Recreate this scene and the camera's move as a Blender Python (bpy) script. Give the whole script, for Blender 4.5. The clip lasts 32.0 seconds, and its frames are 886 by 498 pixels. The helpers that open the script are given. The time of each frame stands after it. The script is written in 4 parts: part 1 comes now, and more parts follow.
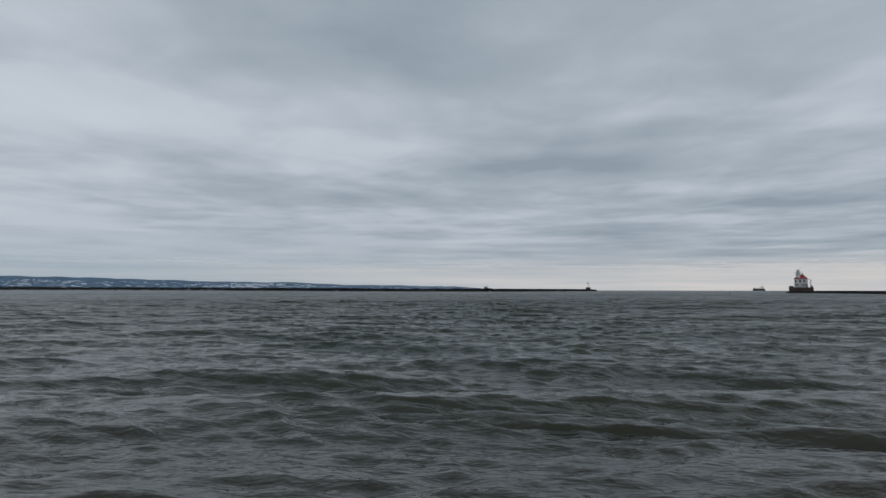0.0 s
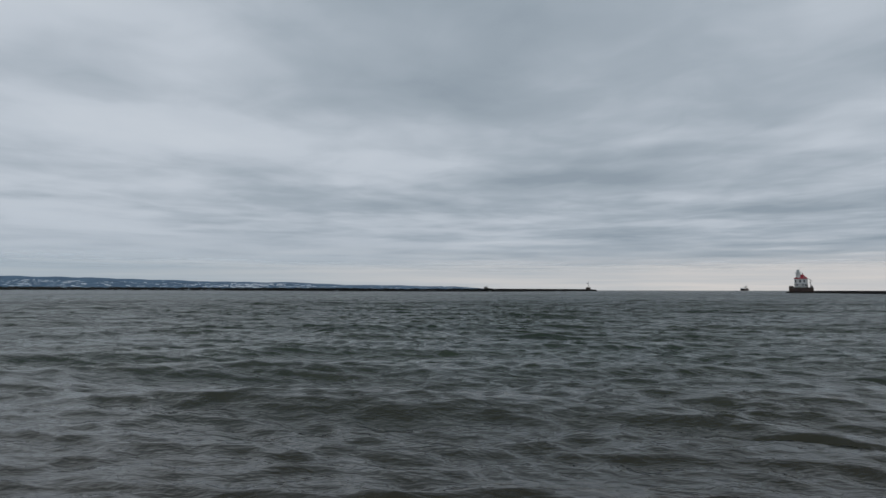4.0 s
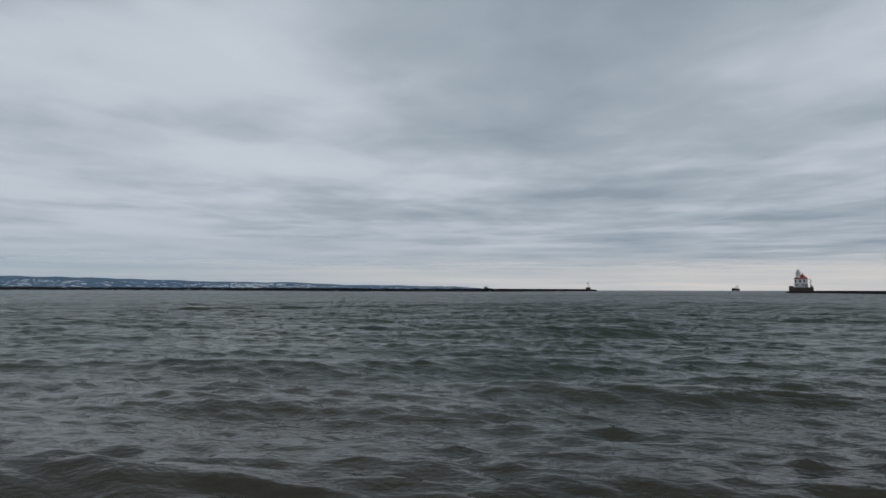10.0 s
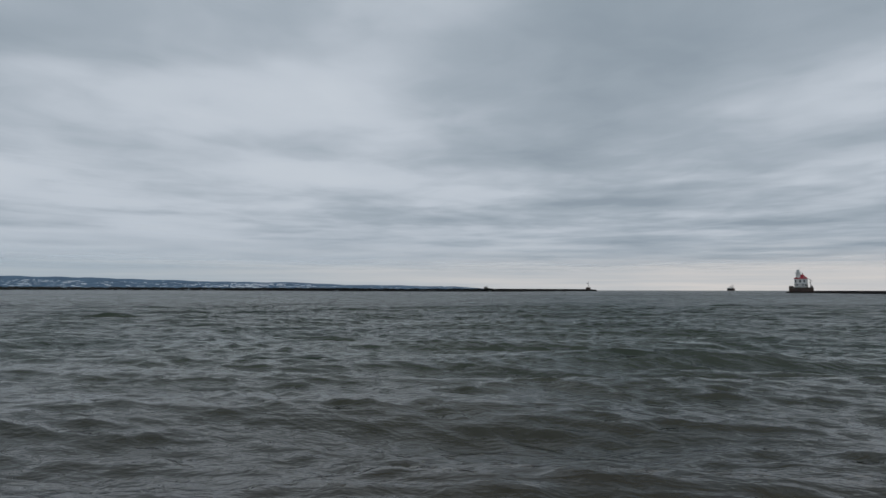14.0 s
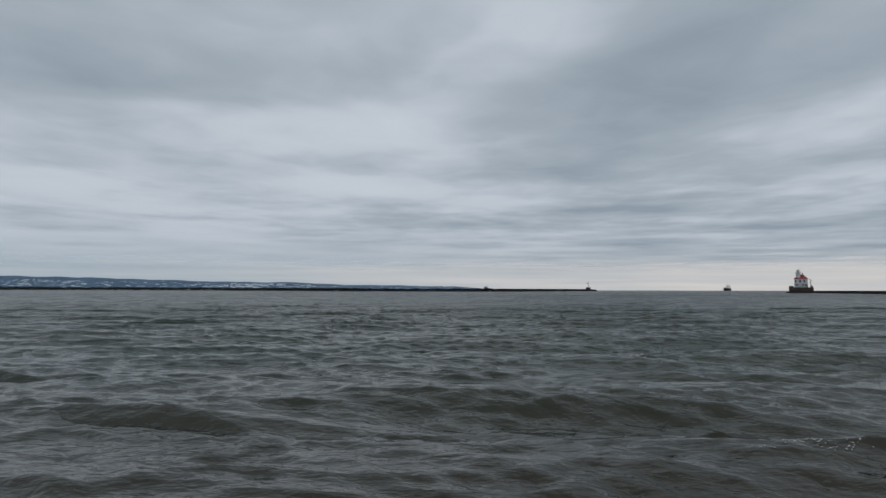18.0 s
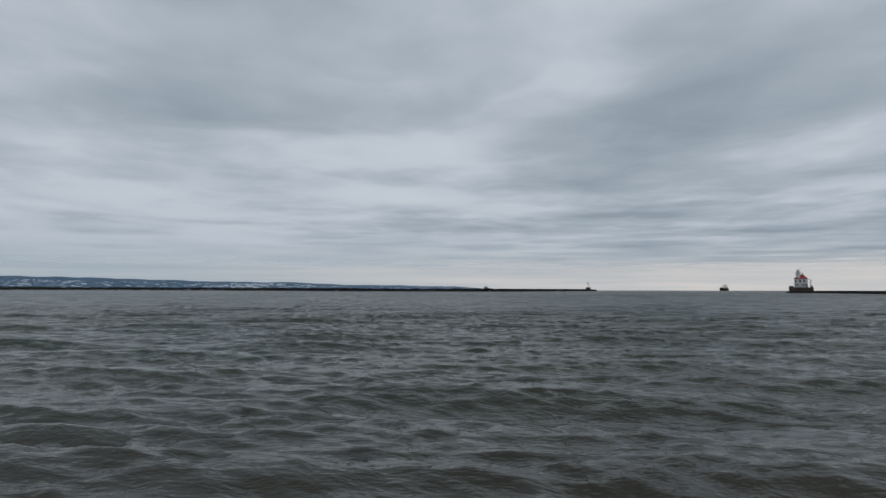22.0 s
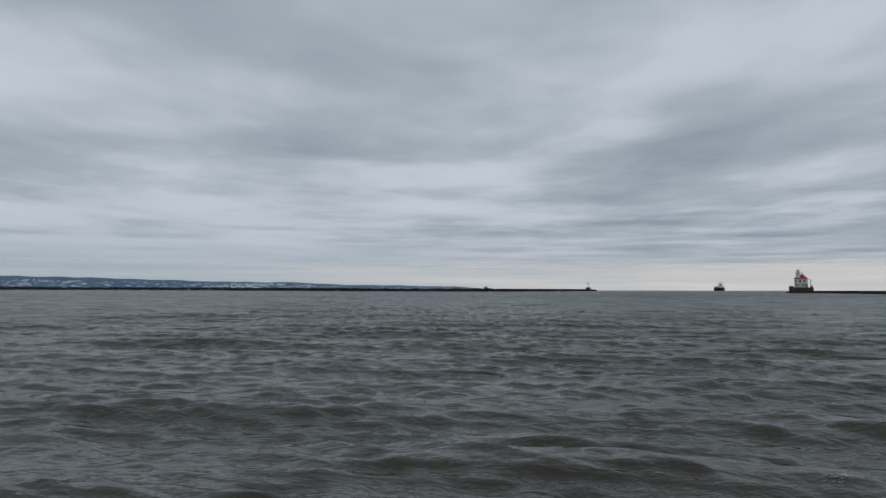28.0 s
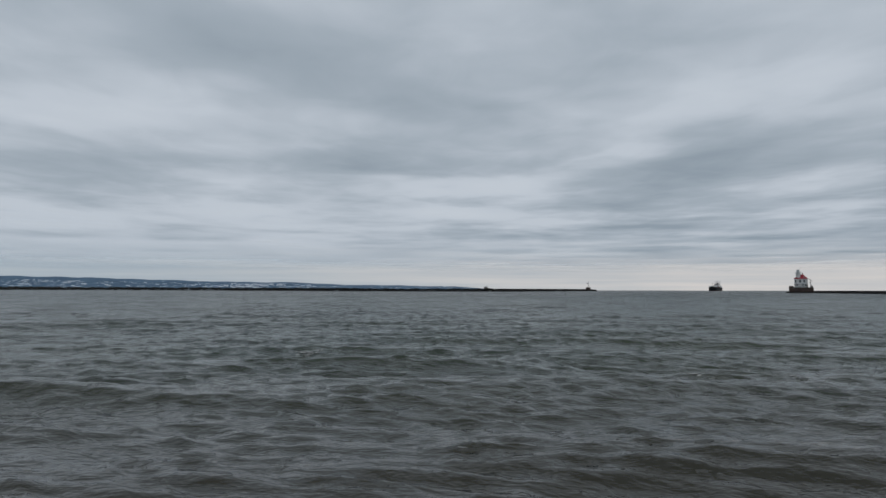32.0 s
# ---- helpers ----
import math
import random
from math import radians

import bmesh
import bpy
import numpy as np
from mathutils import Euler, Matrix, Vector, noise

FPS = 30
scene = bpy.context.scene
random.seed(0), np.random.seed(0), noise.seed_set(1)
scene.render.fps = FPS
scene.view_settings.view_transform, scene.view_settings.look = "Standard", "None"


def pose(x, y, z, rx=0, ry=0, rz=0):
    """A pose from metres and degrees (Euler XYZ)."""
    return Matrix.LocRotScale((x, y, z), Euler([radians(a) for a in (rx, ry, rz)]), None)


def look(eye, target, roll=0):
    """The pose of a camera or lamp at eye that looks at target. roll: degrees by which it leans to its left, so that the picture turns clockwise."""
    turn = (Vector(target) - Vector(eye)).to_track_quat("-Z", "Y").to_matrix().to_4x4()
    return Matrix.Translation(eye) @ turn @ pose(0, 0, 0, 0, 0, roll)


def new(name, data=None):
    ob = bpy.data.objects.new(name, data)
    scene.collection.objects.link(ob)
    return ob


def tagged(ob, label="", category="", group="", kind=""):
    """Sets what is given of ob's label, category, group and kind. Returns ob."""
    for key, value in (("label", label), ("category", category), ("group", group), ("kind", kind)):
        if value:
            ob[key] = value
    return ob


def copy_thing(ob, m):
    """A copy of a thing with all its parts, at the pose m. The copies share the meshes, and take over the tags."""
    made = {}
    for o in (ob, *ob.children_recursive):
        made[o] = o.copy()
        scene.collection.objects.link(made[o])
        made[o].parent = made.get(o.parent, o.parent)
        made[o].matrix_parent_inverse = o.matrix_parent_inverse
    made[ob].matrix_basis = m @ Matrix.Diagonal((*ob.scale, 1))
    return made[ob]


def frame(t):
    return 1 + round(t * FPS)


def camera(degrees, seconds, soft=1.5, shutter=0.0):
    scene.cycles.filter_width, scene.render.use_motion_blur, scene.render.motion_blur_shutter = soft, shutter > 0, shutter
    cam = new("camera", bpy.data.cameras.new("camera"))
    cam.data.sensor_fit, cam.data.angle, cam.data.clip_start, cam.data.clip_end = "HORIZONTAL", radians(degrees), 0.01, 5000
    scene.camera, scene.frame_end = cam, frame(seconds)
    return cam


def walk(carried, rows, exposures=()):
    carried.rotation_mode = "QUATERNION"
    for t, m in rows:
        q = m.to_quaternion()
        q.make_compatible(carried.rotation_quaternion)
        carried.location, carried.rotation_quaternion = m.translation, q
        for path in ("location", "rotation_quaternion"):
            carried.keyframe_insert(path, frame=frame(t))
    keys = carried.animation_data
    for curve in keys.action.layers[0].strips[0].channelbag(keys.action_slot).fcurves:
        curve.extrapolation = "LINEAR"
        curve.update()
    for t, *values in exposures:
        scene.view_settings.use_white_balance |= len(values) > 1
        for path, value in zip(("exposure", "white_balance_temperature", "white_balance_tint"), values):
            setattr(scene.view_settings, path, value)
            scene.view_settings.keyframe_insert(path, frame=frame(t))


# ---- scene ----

EYE_Z = 2.45         # height of the lens above still water
TILT = 3.695
ROLL = 0.08

cam = camera(70, 32.0, soft=1.5)
VIEW = pose(0, 0, EYE_Z, 90 + TILT, 0, 0) @ pose(0, 0, 0, 0, 0, ROLL)
walk(cam, [(0, VIEW), (32, VIEW)])
scene.view_settings.exposure = 0.0

# ---- world and sun: a closed grey overcast ----
SUN_EL, SUN_AZ = 42, 200
world = bpy.data.worlds.new("overcast")
scene.world = world
world.use_nodes = True
wt = world.node_tree
wt.nodes.clear()


def wnode(kind, **kw):
    n = wt.nodes.new(kind)
    for k, v in kw.items():
        setattr(n, k, v)
    return n


sky = wnode("ShaderNodeTexSky", sky_type="NISHITA", sun_disc=False,
            sun_elevation=radians(SUN_EL), sun_rotation=radians(SUN_AZ))
bg_sky = wnode("ShaderNodeBackground")
bg_sky.inputs["Strength"].default_value = 0.004
wt.links.new(sky.outputs[0], bg_sky.inputs[0])
coord = wnode("ShaderNodeTexCoord")
sep = wnode("ShaderNodeSeparateXYZ")
wt.links.new(coord.outputs["Generated"], sep.inputs[0])
ramp = wnode("ShaderNodeValToRGB")
els = ramp.color_ramp.elements
els[0].position, els[0].color = 0.0, (0.59, 0.578, 0.572, 1)
els[1].position, els[1].color = 1.0, (1.03, 1.057, 1.085, 1)
for at, tone in ((0.038, (0.535, 0.536, 0.545, 1)), (0.085, (0.50, 0.515, 0.54, 1))):
    els.new(at).color = tone
wt.links.new(sep.outputs["Z"], ramp.inputs[0])
bg_grey = wnode("ShaderNodeBackground")
bg_grey.inputs["Strength"].default_value = 1.0
# the rim of the sky is paler where the sun stands, bluer over the hills
side_ramp = wnode("ShaderNodeValToRGB")
sl = side_ramp.color_ramp.elements
sl[0].position, sl[0].color = 0.25, (0.70, 0.81, 0.90, 1)
sl[1].position, sl[1].color = 0.66, (1, 1, 1, 1)
half = wnode("ShaderNodeMath", operation="MULTIPLY_ADD")
half.inputs[1].default_value, half.inputs[2].default_value = 0.5, 0.5
wt.links.new(sep.outputs["X"], half.inputs[0])
wt.links.new(half.outputs[0], side_ramp.inputs[0])
tint = wnode("ShaderNodeMix", data_type="RGBA", blend_type="MULTIPLY")
tint.inputs[0].default_value = 1.0
# long faint streaks lie along the rim
streak_map = wnode("ShaderNodeMapping")
streak_map.inputs["Scale"].default_value = (3.0, 3.0, 95.0)
wt.links.new(coord.outputs["Generated"], streak_map.inputs[0])
streaks = wnode("ShaderNodeTexNoise")
streaks.inputs["Scale"].default_value = 1.0
streaks.inputs["Detail"].default_value = 5.0
streaks.inputs["Roughness"].default_value = 0.6
wt.links.new(streak_map.outputs[0], streaks.inputs["Vector"])
streak_tone = wnode("ShaderNodeValToRGB")
kl = streak_tone.color_ramp.elements
kl[0].position, kl[0].color = 0.30, (0.78, 0.835, 0.89, 1)
kl[1].position, kl[1].color = 0.62, (1.03, 1.01, 1.0, 1)
wt.links.new(streaks.outputs["Fac"], streak_tone.inputs[0])
streaky = wnode("ShaderNodeMix", data_type="RGBA", blend_type="MULTIPLY")
streaky.inputs[0].default_value = 1.0
wt.links.new(ramp.outputs[0], streaky.inputs[6])
wt.links.new(streak_tone.outputs[0], streaky.inputs[7])
wt.links.new(streaky.outputs[2], tint.inputs[6])
wt.links.new(side_ramp.outputs[0], tint.inputs[7])
wt.links.new(tint.outputs[2], bg_grey.inputs[0])
add = wnode("ShaderNodeAddShader")
out = wnode("ShaderNodeOutputWorld")
wt.links.new(bg_sky.outputs[0], add.inputs[0])
wt.links.new(bg_grey.outputs[0], add.inputs[1])
wt.links.new(add.outputs[0], out.inputs[0])

sun_data = bpy.data.lights.new("sun", "SUN")
sun_data.energy = 1.0
sun_data.angle = radians(20)
sun_data.color = (1.0, 0.95, 0.88)
sun = new("sun", sun_data)
sun.matrix_world = look((0, 0, 0), (-math.sin(radians(SUN_AZ)) * math.cos(radians(SUN_EL)),
                                    -math.cos(radians(SUN_AZ)) * math.cos(radians(SUN_EL)),
                                    -math.sin(radians(SUN_EL))))


# ---- materials ----
class Mat:
    """A small wrapper to lay out node materials."""

    def __init__(self, name, rough=0.7, metal=0.0, ior=1.45):
        self.m = bpy.data.materials.new(name)
        self.m.use_nodes = True
        self.t = self.m.node_tree
        self.b = self.t.nodes["Principled BSDF"]
        self.b.inputs["Roughness"].default_value = rough
        self.b.inputs["Metallic"].default_value = metal
        self.b.inputs["IOR"].default_value = ior
        self.out = self.t.nodes["Material Output"]

    def node(self, kind, **kw):
        n = self.t.nodes.new(kind)
        for k, v in kw.items():
            setattr(n, k, v)
        return n

    def link(self, a, b):
        self.t.links.new(a, b)

    def coords(self, space="Object", scale=(1, 1, 1), turn=0.0, shift=(0, 0, 0)):
        c = self.node("ShaderNodeTexCoord")
        mp = self.node("ShaderNodeMapping")
        mp.inputs["Scale"].default_value = scale
        mp.inputs["Rotation"].default_value = (0, 0, radians(turn))
        mp.inputs["Location"].default_value = shift
        self.link(c.outputs[space], mp.inputs[0])
        return mp.outputs[0]

    def oriented(self, size, turn, shift=(0, 0, 0)):
        """Object coordinates in a frame turned by turn degrees, with grains of that size along its axes."""
        c = self.node("ShaderNodeTexCoord")
        mp = self.node("ShaderNodeMapping", vector_type="TEXTURE")
        mp.inputs["Scale"].default_value = (*size, 1)
        mp.inputs["Rotation"].default_value = (0, 0, radians(turn))
        mp.inputs["Location"].default_value = shift
        self.link(c.outputs["Object"], mp.inputs[0])
        return mp.outputs[0]

    def noise(self, vec, scale, detail=4.0, rough=0.55, distort=0.0):
        n = self.node("ShaderNodeTexNoise")
        n.inputs["Scale"].default_value = scale
        n.inputs["Detail"].default_value = detail
        n.inputs["Roughness"].default_value = rough
        n.inputs["Distortion"].default_value = distort
        self.link(vec, n.inputs["Vector"])
        return n.outputs["Fac"]

    def ramp(self, fac, *stops):
        r = self.node("ShaderNodeValToRGB")
        el = r.color_ramp.elements
        while len(el) < len(stops):
            el.new(0.5)
        for x, (p, c) in zip(el, stops):
            x.position = p
            x.color = (*c, 1) if len(c) == 3 else c
        self.link(fac, r.inputs[0])
        return r.outputs[0]

    def math(self, op, a, b=None, c=None):
        n = self.node("ShaderNodeMath", operation=op)
        for i, v in enumerate((a, b, c)):
            if v is None:
                continue
            if isinstance(v, (int, float)):
                n.inputs[i].default_value = v
            else:
                self.link(v, n.inputs[i])
        return n.outputs[0]

    def bump(self, height, strength=0.4, dist=0.05, chain=None):
        n = self.node("ShaderNodeBump")
        n.inputs["Strength"].default_value = strength
        n.inputs["Distance"].default_value = dist
        self.link(height, n.inputs["Height"])
        if chain is not None:
            self.link(chain, n.inputs["Normal"])
        return n.outputs[0]


def surface(name, low, high, scale=1.0, rough=0.8, bump=0.3, dist=0.02, space="Object", metal=0.0, stretch=(1, 1, 1)):
    """A worn plain surface: two scales of tone between low and high, and fine relief."""
    a = Mat(name, rough, metal)
    a.b.inputs["Specular IOR Level"].default_value = 0.5 if rough < 0.7 else 0.12
    v = a.coords(space, stretch)
    big = a.noise(v, 0.35 * scale, 3)
    fine = a.noise(v, 3.1 * scale, 6, 0.65)
    mixed = a.math("ADD", a.math("MULTIPLY", big, 0.6), a.math("MULTIPLY", fine, 0.4))
    a.link(a.ramp(mixed, (0.33, low), (0.66, high)), a.b.inputs["Base Color"])
    a.link(a.bump(fine, bump, dist), a.b.inputs["Normal"])
    return a.m


# broad thin (bright) and thick (dark) stretches of the overcast, in cloud heights: place x, y, reach x, y, weight
BANKS = ((0.2, 1.9, 0.95, 0.6, -0.09), (-0.31, 0.7, 0.85, 1.2, -0.10), (-2.6, 0.0, 1.1, 0.5, -0.10),
         (-1.9, 2.1, 0.55, 0.4, -0.09), (1.0, 4.9, 0.65, 0.4, -0.13), (-0.27, 6.8, 1.0, 0.5, -0.08),
         (3.4, 6.8, 0.8, 0.5, -0.10), (-2.8, -1.96, 0.7, 0.6, -0.10), (0.1, -0.73, 0.8, 0.6, -0.12),
         (-2.4, 0.95, 1.0, 0.4, 0.10), (0.97, 1.15, 0.45, 0.7, 0.11), (-0.95, -0.34, 0.3, 0.4, 0.12),
         (-4.2, 2.8, 1.4, 0.6, 0.08), (2.25, 3.45, 0.5, 0.4, 0.12), (0.97, 3.5, 0.6, 0.35, 0.15),
         (-1.7, 3.5, 0.9, 0.7, 0.09), (-0.94, -1.46, 0.35, 0.6, 0.12), (-2.1, -2.3, 0.5, 0.5, 0.08))


SOUTH_GLOW = 1.0


PUFFS = ((0.92, 7.95, 0.55, 0.5, 0.11), (1.75, 6.6, 0.5, 0.5, -0.11), (1.35, 2.45, 0.5, 0.3, -0.03), (2.2, 2.7, 0.6, 0.5, 0.07), (1.2, 0.6, 0.5, 0.5, 0.05), (-1.37, 2.2, 0.35, 0.4, 0.08),
         (2.9, 5.2, 0.6, 0.4, -0.08), (3.6, 8.6, 0.8, 0.5, 0.10), (-1.2, 8.3, 0.9, 0.6, 0.08), (0.1, 4.3, 0.4, 0.3, 0.07),
         (2.6, 10.5, 1.0, 0.8, -0.08), (1.2, 12.5, 1.2, 0.9, 0.08), (-2.9, 5.3, 1.3, 0.6, 0.06), (-1.2, -2.2, 1.2, 0.7, -0.08))


def cloud_material(h):
    """Lit from above, thinner and thicker stretches in broad soft rolls; ends in rags towards the far rim."""
    a = Mat("cloud")
    u = 1.0 / h
    v = a.coords("Object", (u, u, 0))
    warp = a.node("ShaderNodeTexNoise")
    warp.inputs["Scale"].default_value = 0.9
    warp.inputs["Detail"].default_value = 4
    a.link(v, warp.inputs["Vector"])
    off = a.node("ShaderNodeVectorMath", operation="SUBTRACT")
    a.link(warp.outputs["Color"], off.inputs[0])
    off.inputs[1].default_value = (0.5, 0.5, 0.5)
    bent = a.node("ShaderNodeVectorMath", operation="MULTIPLY_ADD")
    a.link(off.outputs[0], bent.inputs[0])
    bent.inputs[1].default_value = (0.9, 0.9, 0)
    a.link(v, bent.inputs[2])
    broad = a.noise(a.coords("Object", (0.26 * u, 0.30 * u, 0), 24), 1.0, 2, 0.5, 0.3)
    rolls = a.noise(a.coords("Object", (0.55 * u, 0.44 * u, 0), 35, (3.1, 1.7, 0)), 1.0, 3, 0.45, 0.5)
    wisp = a.noise(a.coords("Object", (2.4 * u, 1.9 * u, 0), 26, (7.7, 4.1, 0)), 1.0, 4, 0.5, 0.5)
    s = a.math("ADD", a.math("MULTIPLY", broad, 0.46), a.math("MULTIPLY", rolls, 0.45))
    s = a.math("ADD", s, a.math("MULTIPLY", wisp, 0.19))
    lumps = a.noise(a.coords("Object", (1.35 * u, 1.1 * u, 0), 16, (1.3, 9.2, 0)), 1.0, 3, 0.5, 0.6)
    s = a.math("ADD", s, a.math("MULTIPLY", a.math("SUBTRACT", lumps, 0.5), 0.19))
    s = a.math("SUBTRACT", s, 0.014)
    # far off the layers blend into one another
    vx = a.node("ShaderNodeSeparateXYZ")
    a.link(v, vx.inputs[0])
    blend = a.node("ShaderNodeMapRange")
    blend.inputs["From Min"].default_value, blend.inputs["From Max"].default_value = 4.5, 14.0
    blend.inputs["To Min"].default_value, blend.inputs["To Max"].default_value = 1.1, 0.7
    a.link(a.math("MULTIPLY_ADD", vx.outputs["X"], -0.7, vx.outputs["Y"]), blend.inputs["Value"])
    s = a.math("MULTIPLY_ADD", a.math("SUBTRACT", s, 0.5), blend.outputs[0], 0.5)
    # the overcast thins out slowly towards the west
    lean = a.node("ShaderNodeMapRange")
    lean.inputs["From Min"].default_value, lean.inputs["From Max"].default_value = -6.5, 5.0
    lean.inputs["To Min"].default_value, lean.inputs["To Max"].default_value = 0.09, -0.05
    a.link(vx.outputs["X"], lean.inputs["Value"])
    s = a.math("ADD", s, lean.outputs[0])
    for x, y, rx, ry, w in BANKS + PUFFS:
        mp = a.node("ShaderNodeMapping", vector_type="TEXTURE")
        mp.inputs["Location"].default_value = (x, y, 0)
        mp.inputs["Scale"].default_value = (1.8 * rx, 1.8 * ry, 1)
        a.link(bent.outputs[0], mp.inputs[0])
        g = a.node("ShaderNodeTexGradient", gradient_type="SPHERICAL")
        a.link(mp.outputs[0], g.inputs[0])
        mr = a.node("ShaderNodeMapRange", interpolation_type="SMOOTHSTEP")
        a.link(g.outputs["Fac"], mr.inputs["Value"])
        mr.inputs["To Max"].default_value = w
        s = a.math("ADD", s, mr.outputs[0])
    tone = a.ramp(s, (0.34, (0.300, 0.340, 0.375)), (0.50, (0.394, 0.429, 0.463)), (0.67, (0.556, 0.578, 0.608)), (0.86, (0.628, 0.643, 0.664)))
    # much thinner and brighter towards the sun, in the southern half of the sky
    g = a.node("ShaderNodeNewGeometry")
    py = a.node("ShaderNodeSeparateXYZ")
    a.link(g.outputs["Position"], py.inputs[0])
    south = a.node("ShaderNodeMapRange", interpolation_type="SMOOTHSTEP")
    south.inputs["From Min"].default_value, south.inputs["From Max"].default_value = 0.6 * h, -1.9 * h
    south.inputs["To Max"].default_value = SOUTH_GLOW
    a.link(py.outputs["Y"], south.inputs["Value"])
    thin = a.node("ShaderNodeMix", data_type="RGBA")
    a.link(south.outputs[0], thin.inputs[0])
    a.link(tone, thin.inputs[6])
    thin.inputs[7].default_value = (0.96, 0.95, 0.93, 1)
    tr = a.node("ShaderNodeBsdfTranslucent")
    a.link(thin.outputs[2], tr.inputs[0])
    clear = a.node("ShaderNodeBsdfTransparent")
    ln = a.node("ShaderNodeVectorMath", operation="LENGTH")
    a.link(g.outputs["Position"], ln.inputs[0])
    rag = a.math("ADD", ln.outputs["Value"], a.math("MULTIPLY", a.math("SUBTRACT", s, 0.5), 2600))
    fade = a.node("ShaderNodeMapRange")
    fade.interpolation_type = "SMOOTHSTEP"
    fade.inputs["From Min"].default_value = 1050
    fade.inputs["From Max"].default_value = 3600
    a.link(rag, fade.inputs["Value"])
    mix = a.node("ShaderNodeMixShader")
    a.link(fade.outputs[0], mix.inputs[0])
    a.link(tr.outputs[0], mix.inputs[1])
    a.link(clear.outputs[0], mix.inputs[2])
    a.link(mix.outputs[0], a.out.inputs["Surface"])
    return a.m


def water_material(name):
    """Silty lake water: long-crested wind ripples at three scales, sand stirred up next to the beach."""
    a = Mat(name, 0.17, 0, 1.33)
    silt = a.noise(a.coords("Object", (0.05, 0.1, 1)), 1.0, 3)
    deep = a.ramp(silt, (0.36, (0.0170, 0.0285, 0.0185)), (0.64, (0.0265, 0.0350, 0.0200)))
    g = a.node("ShaderNodeNewGeometry")
    v = a.node("ShaderNodeSeparateXYZ")
    a.link(g.outputs["Position"], v.inputs[0])

    def rise(y0, y1, z0, z1):
        m = a.node("ShaderNodeMapRange")
        for k, val in zip(("From Min", "From Max", "To Min", "To Max"), (y0, y1, z0, z1)):
            m.inputs[k].default_value = val
        a.link(v.outputs["Y"], m.inputs["Value"])
        return m.outputs[0]

    def crests(size, turn, detail, rough, distort):
        """Sharp-backed ripples: ridges where a stretched noise passes its middle."""
        n = a.noise(a.oriented(size, turn), 1.0, detail, rough, distort)
        return a.math("SUBTRACT", 1.0, a.math("ABSOLUTE", a.math("MULTIPLY_ADD", n, 2.0, -1.0)))

    # sand stirred up in the shallows browns the water next to the beach
    shoal = a.node("ShaderNodeMix", data_type="RGBA")
    a.link(rise(8, 24, 0.9, 0.0), shoal.inputs[0])
    a.link(deep, shoal.inputs[6])
    shoal.inputs[7].default_value = (0.0220, 0.0182, 0.0090, 1)
    a.link(shoal.outputs[2], a.b.inputs["Base Color"])
    far = crests((7.5, 2.8), -38, 5, 0.6, 0.15)
    mid = crests((1.7, 0.66), -38, 3, 0.5, 0.25)
    small = a.noise(a.oriented((0.56, 0.30), -10), 1.0, 3, 0.5, 0.25)
    fine = a.noise(a.oriented((0.16, 0.085), -6), 1.0, 2, 0.5, 0.2)
    n0 = a.bump(a.math("MULTIPLY", far, rise(60, 240, 0.0, 1.0)), 1.0, 0.95)
    n1 = a.bump(a.math("MULTIPLY", mid, rise(10, 80, 0.3, 1.5)), 1.0, 0.095, n0)
    n2 = a.bump(a.math("MULTIPLY", small, rise(8, 40, 0.65, 1.0)), 1.0, 0.07, n1)
    a.link(a.bump(fine, 1.0, 0.011, n2), a.b.inputs["Normal"])
    a.link(rise(30, 300, 0.13, 0.30), a.b.inputs["Roughness"])
    return a.m


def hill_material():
    """Leafless woods far off, tinted blue for haze, with open snowy lots on the lower slopes."""
    a = Mat("hazy_wooded_slope", 0.95)
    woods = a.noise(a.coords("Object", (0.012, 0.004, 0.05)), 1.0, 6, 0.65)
    # the haze of the distance is put into this blue base colour
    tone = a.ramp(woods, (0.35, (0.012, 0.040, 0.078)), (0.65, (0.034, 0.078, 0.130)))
    lots = a.noise(a.coords("Object", (0.017, 0.006, 0.42), 0, (5, 2, 0)), 1.0, 5, 0.62)
    # none on the wooded upper slopes
    zc = a.node("ShaderNodeSeparateXYZ")
    a.link(a.coords("Object"), zc.inputs[0])
    low = a.node("ShaderNodeMapRange")
    for k, val in zip(("From Min", "From Max", "To Min", "To Max"), (40, 66, 0.0, 0.16)):
        low.inputs[k].default_value = val
    a.link(zc.outputs["Z"], low.inputs["Value"])
    mask = a.ramp(a.math("SUBTRACT", lots, low.outputs[0]), (0.605, (0, 0, 0)), (0.65, (1, 1, 1)))
    mix = a.node("ShaderNodeMix", data_type="RGBA")
    a.link(mask, mix.inputs[0])
    a.link(tone, mix.inputs[6])
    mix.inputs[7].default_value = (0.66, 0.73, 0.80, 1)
    a.link(mix.outputs[2], a.b.inputs["Base Color"])
    a.link(a.bump(woods, 0.4, 3.0), a.b.inputs["Normal"])
    return a.m


M_CLOUD = cloud_material(100.0)
M_WATER = water_material("lake_water")
M_CONCRETE = surface("weathered_concrete", (0.075, 0.07, 0.065), (0.17, 0.155, 0.14), 1.0, 0.9, 0.5, 0.05)
M_DARKCON = surface("wet_dark_concrete", (0.018, 0.016, 0.015), (0.05, 0.044, 0.04), 0.8, 0.85, 0.5, 0.05)
M_STUCCO = surface("white_painted_wall", (0.72, 0.70, 0.68), (0.86, 0.85, 0.83), 0.8, 0.75, 0.2, 0.02)
M_RED = surface("red_roof_paint", (0.33, 0.016, 0.030), (0.46, 0.034, 0.052), 1.0, 0.6, 0.2, 0.02)
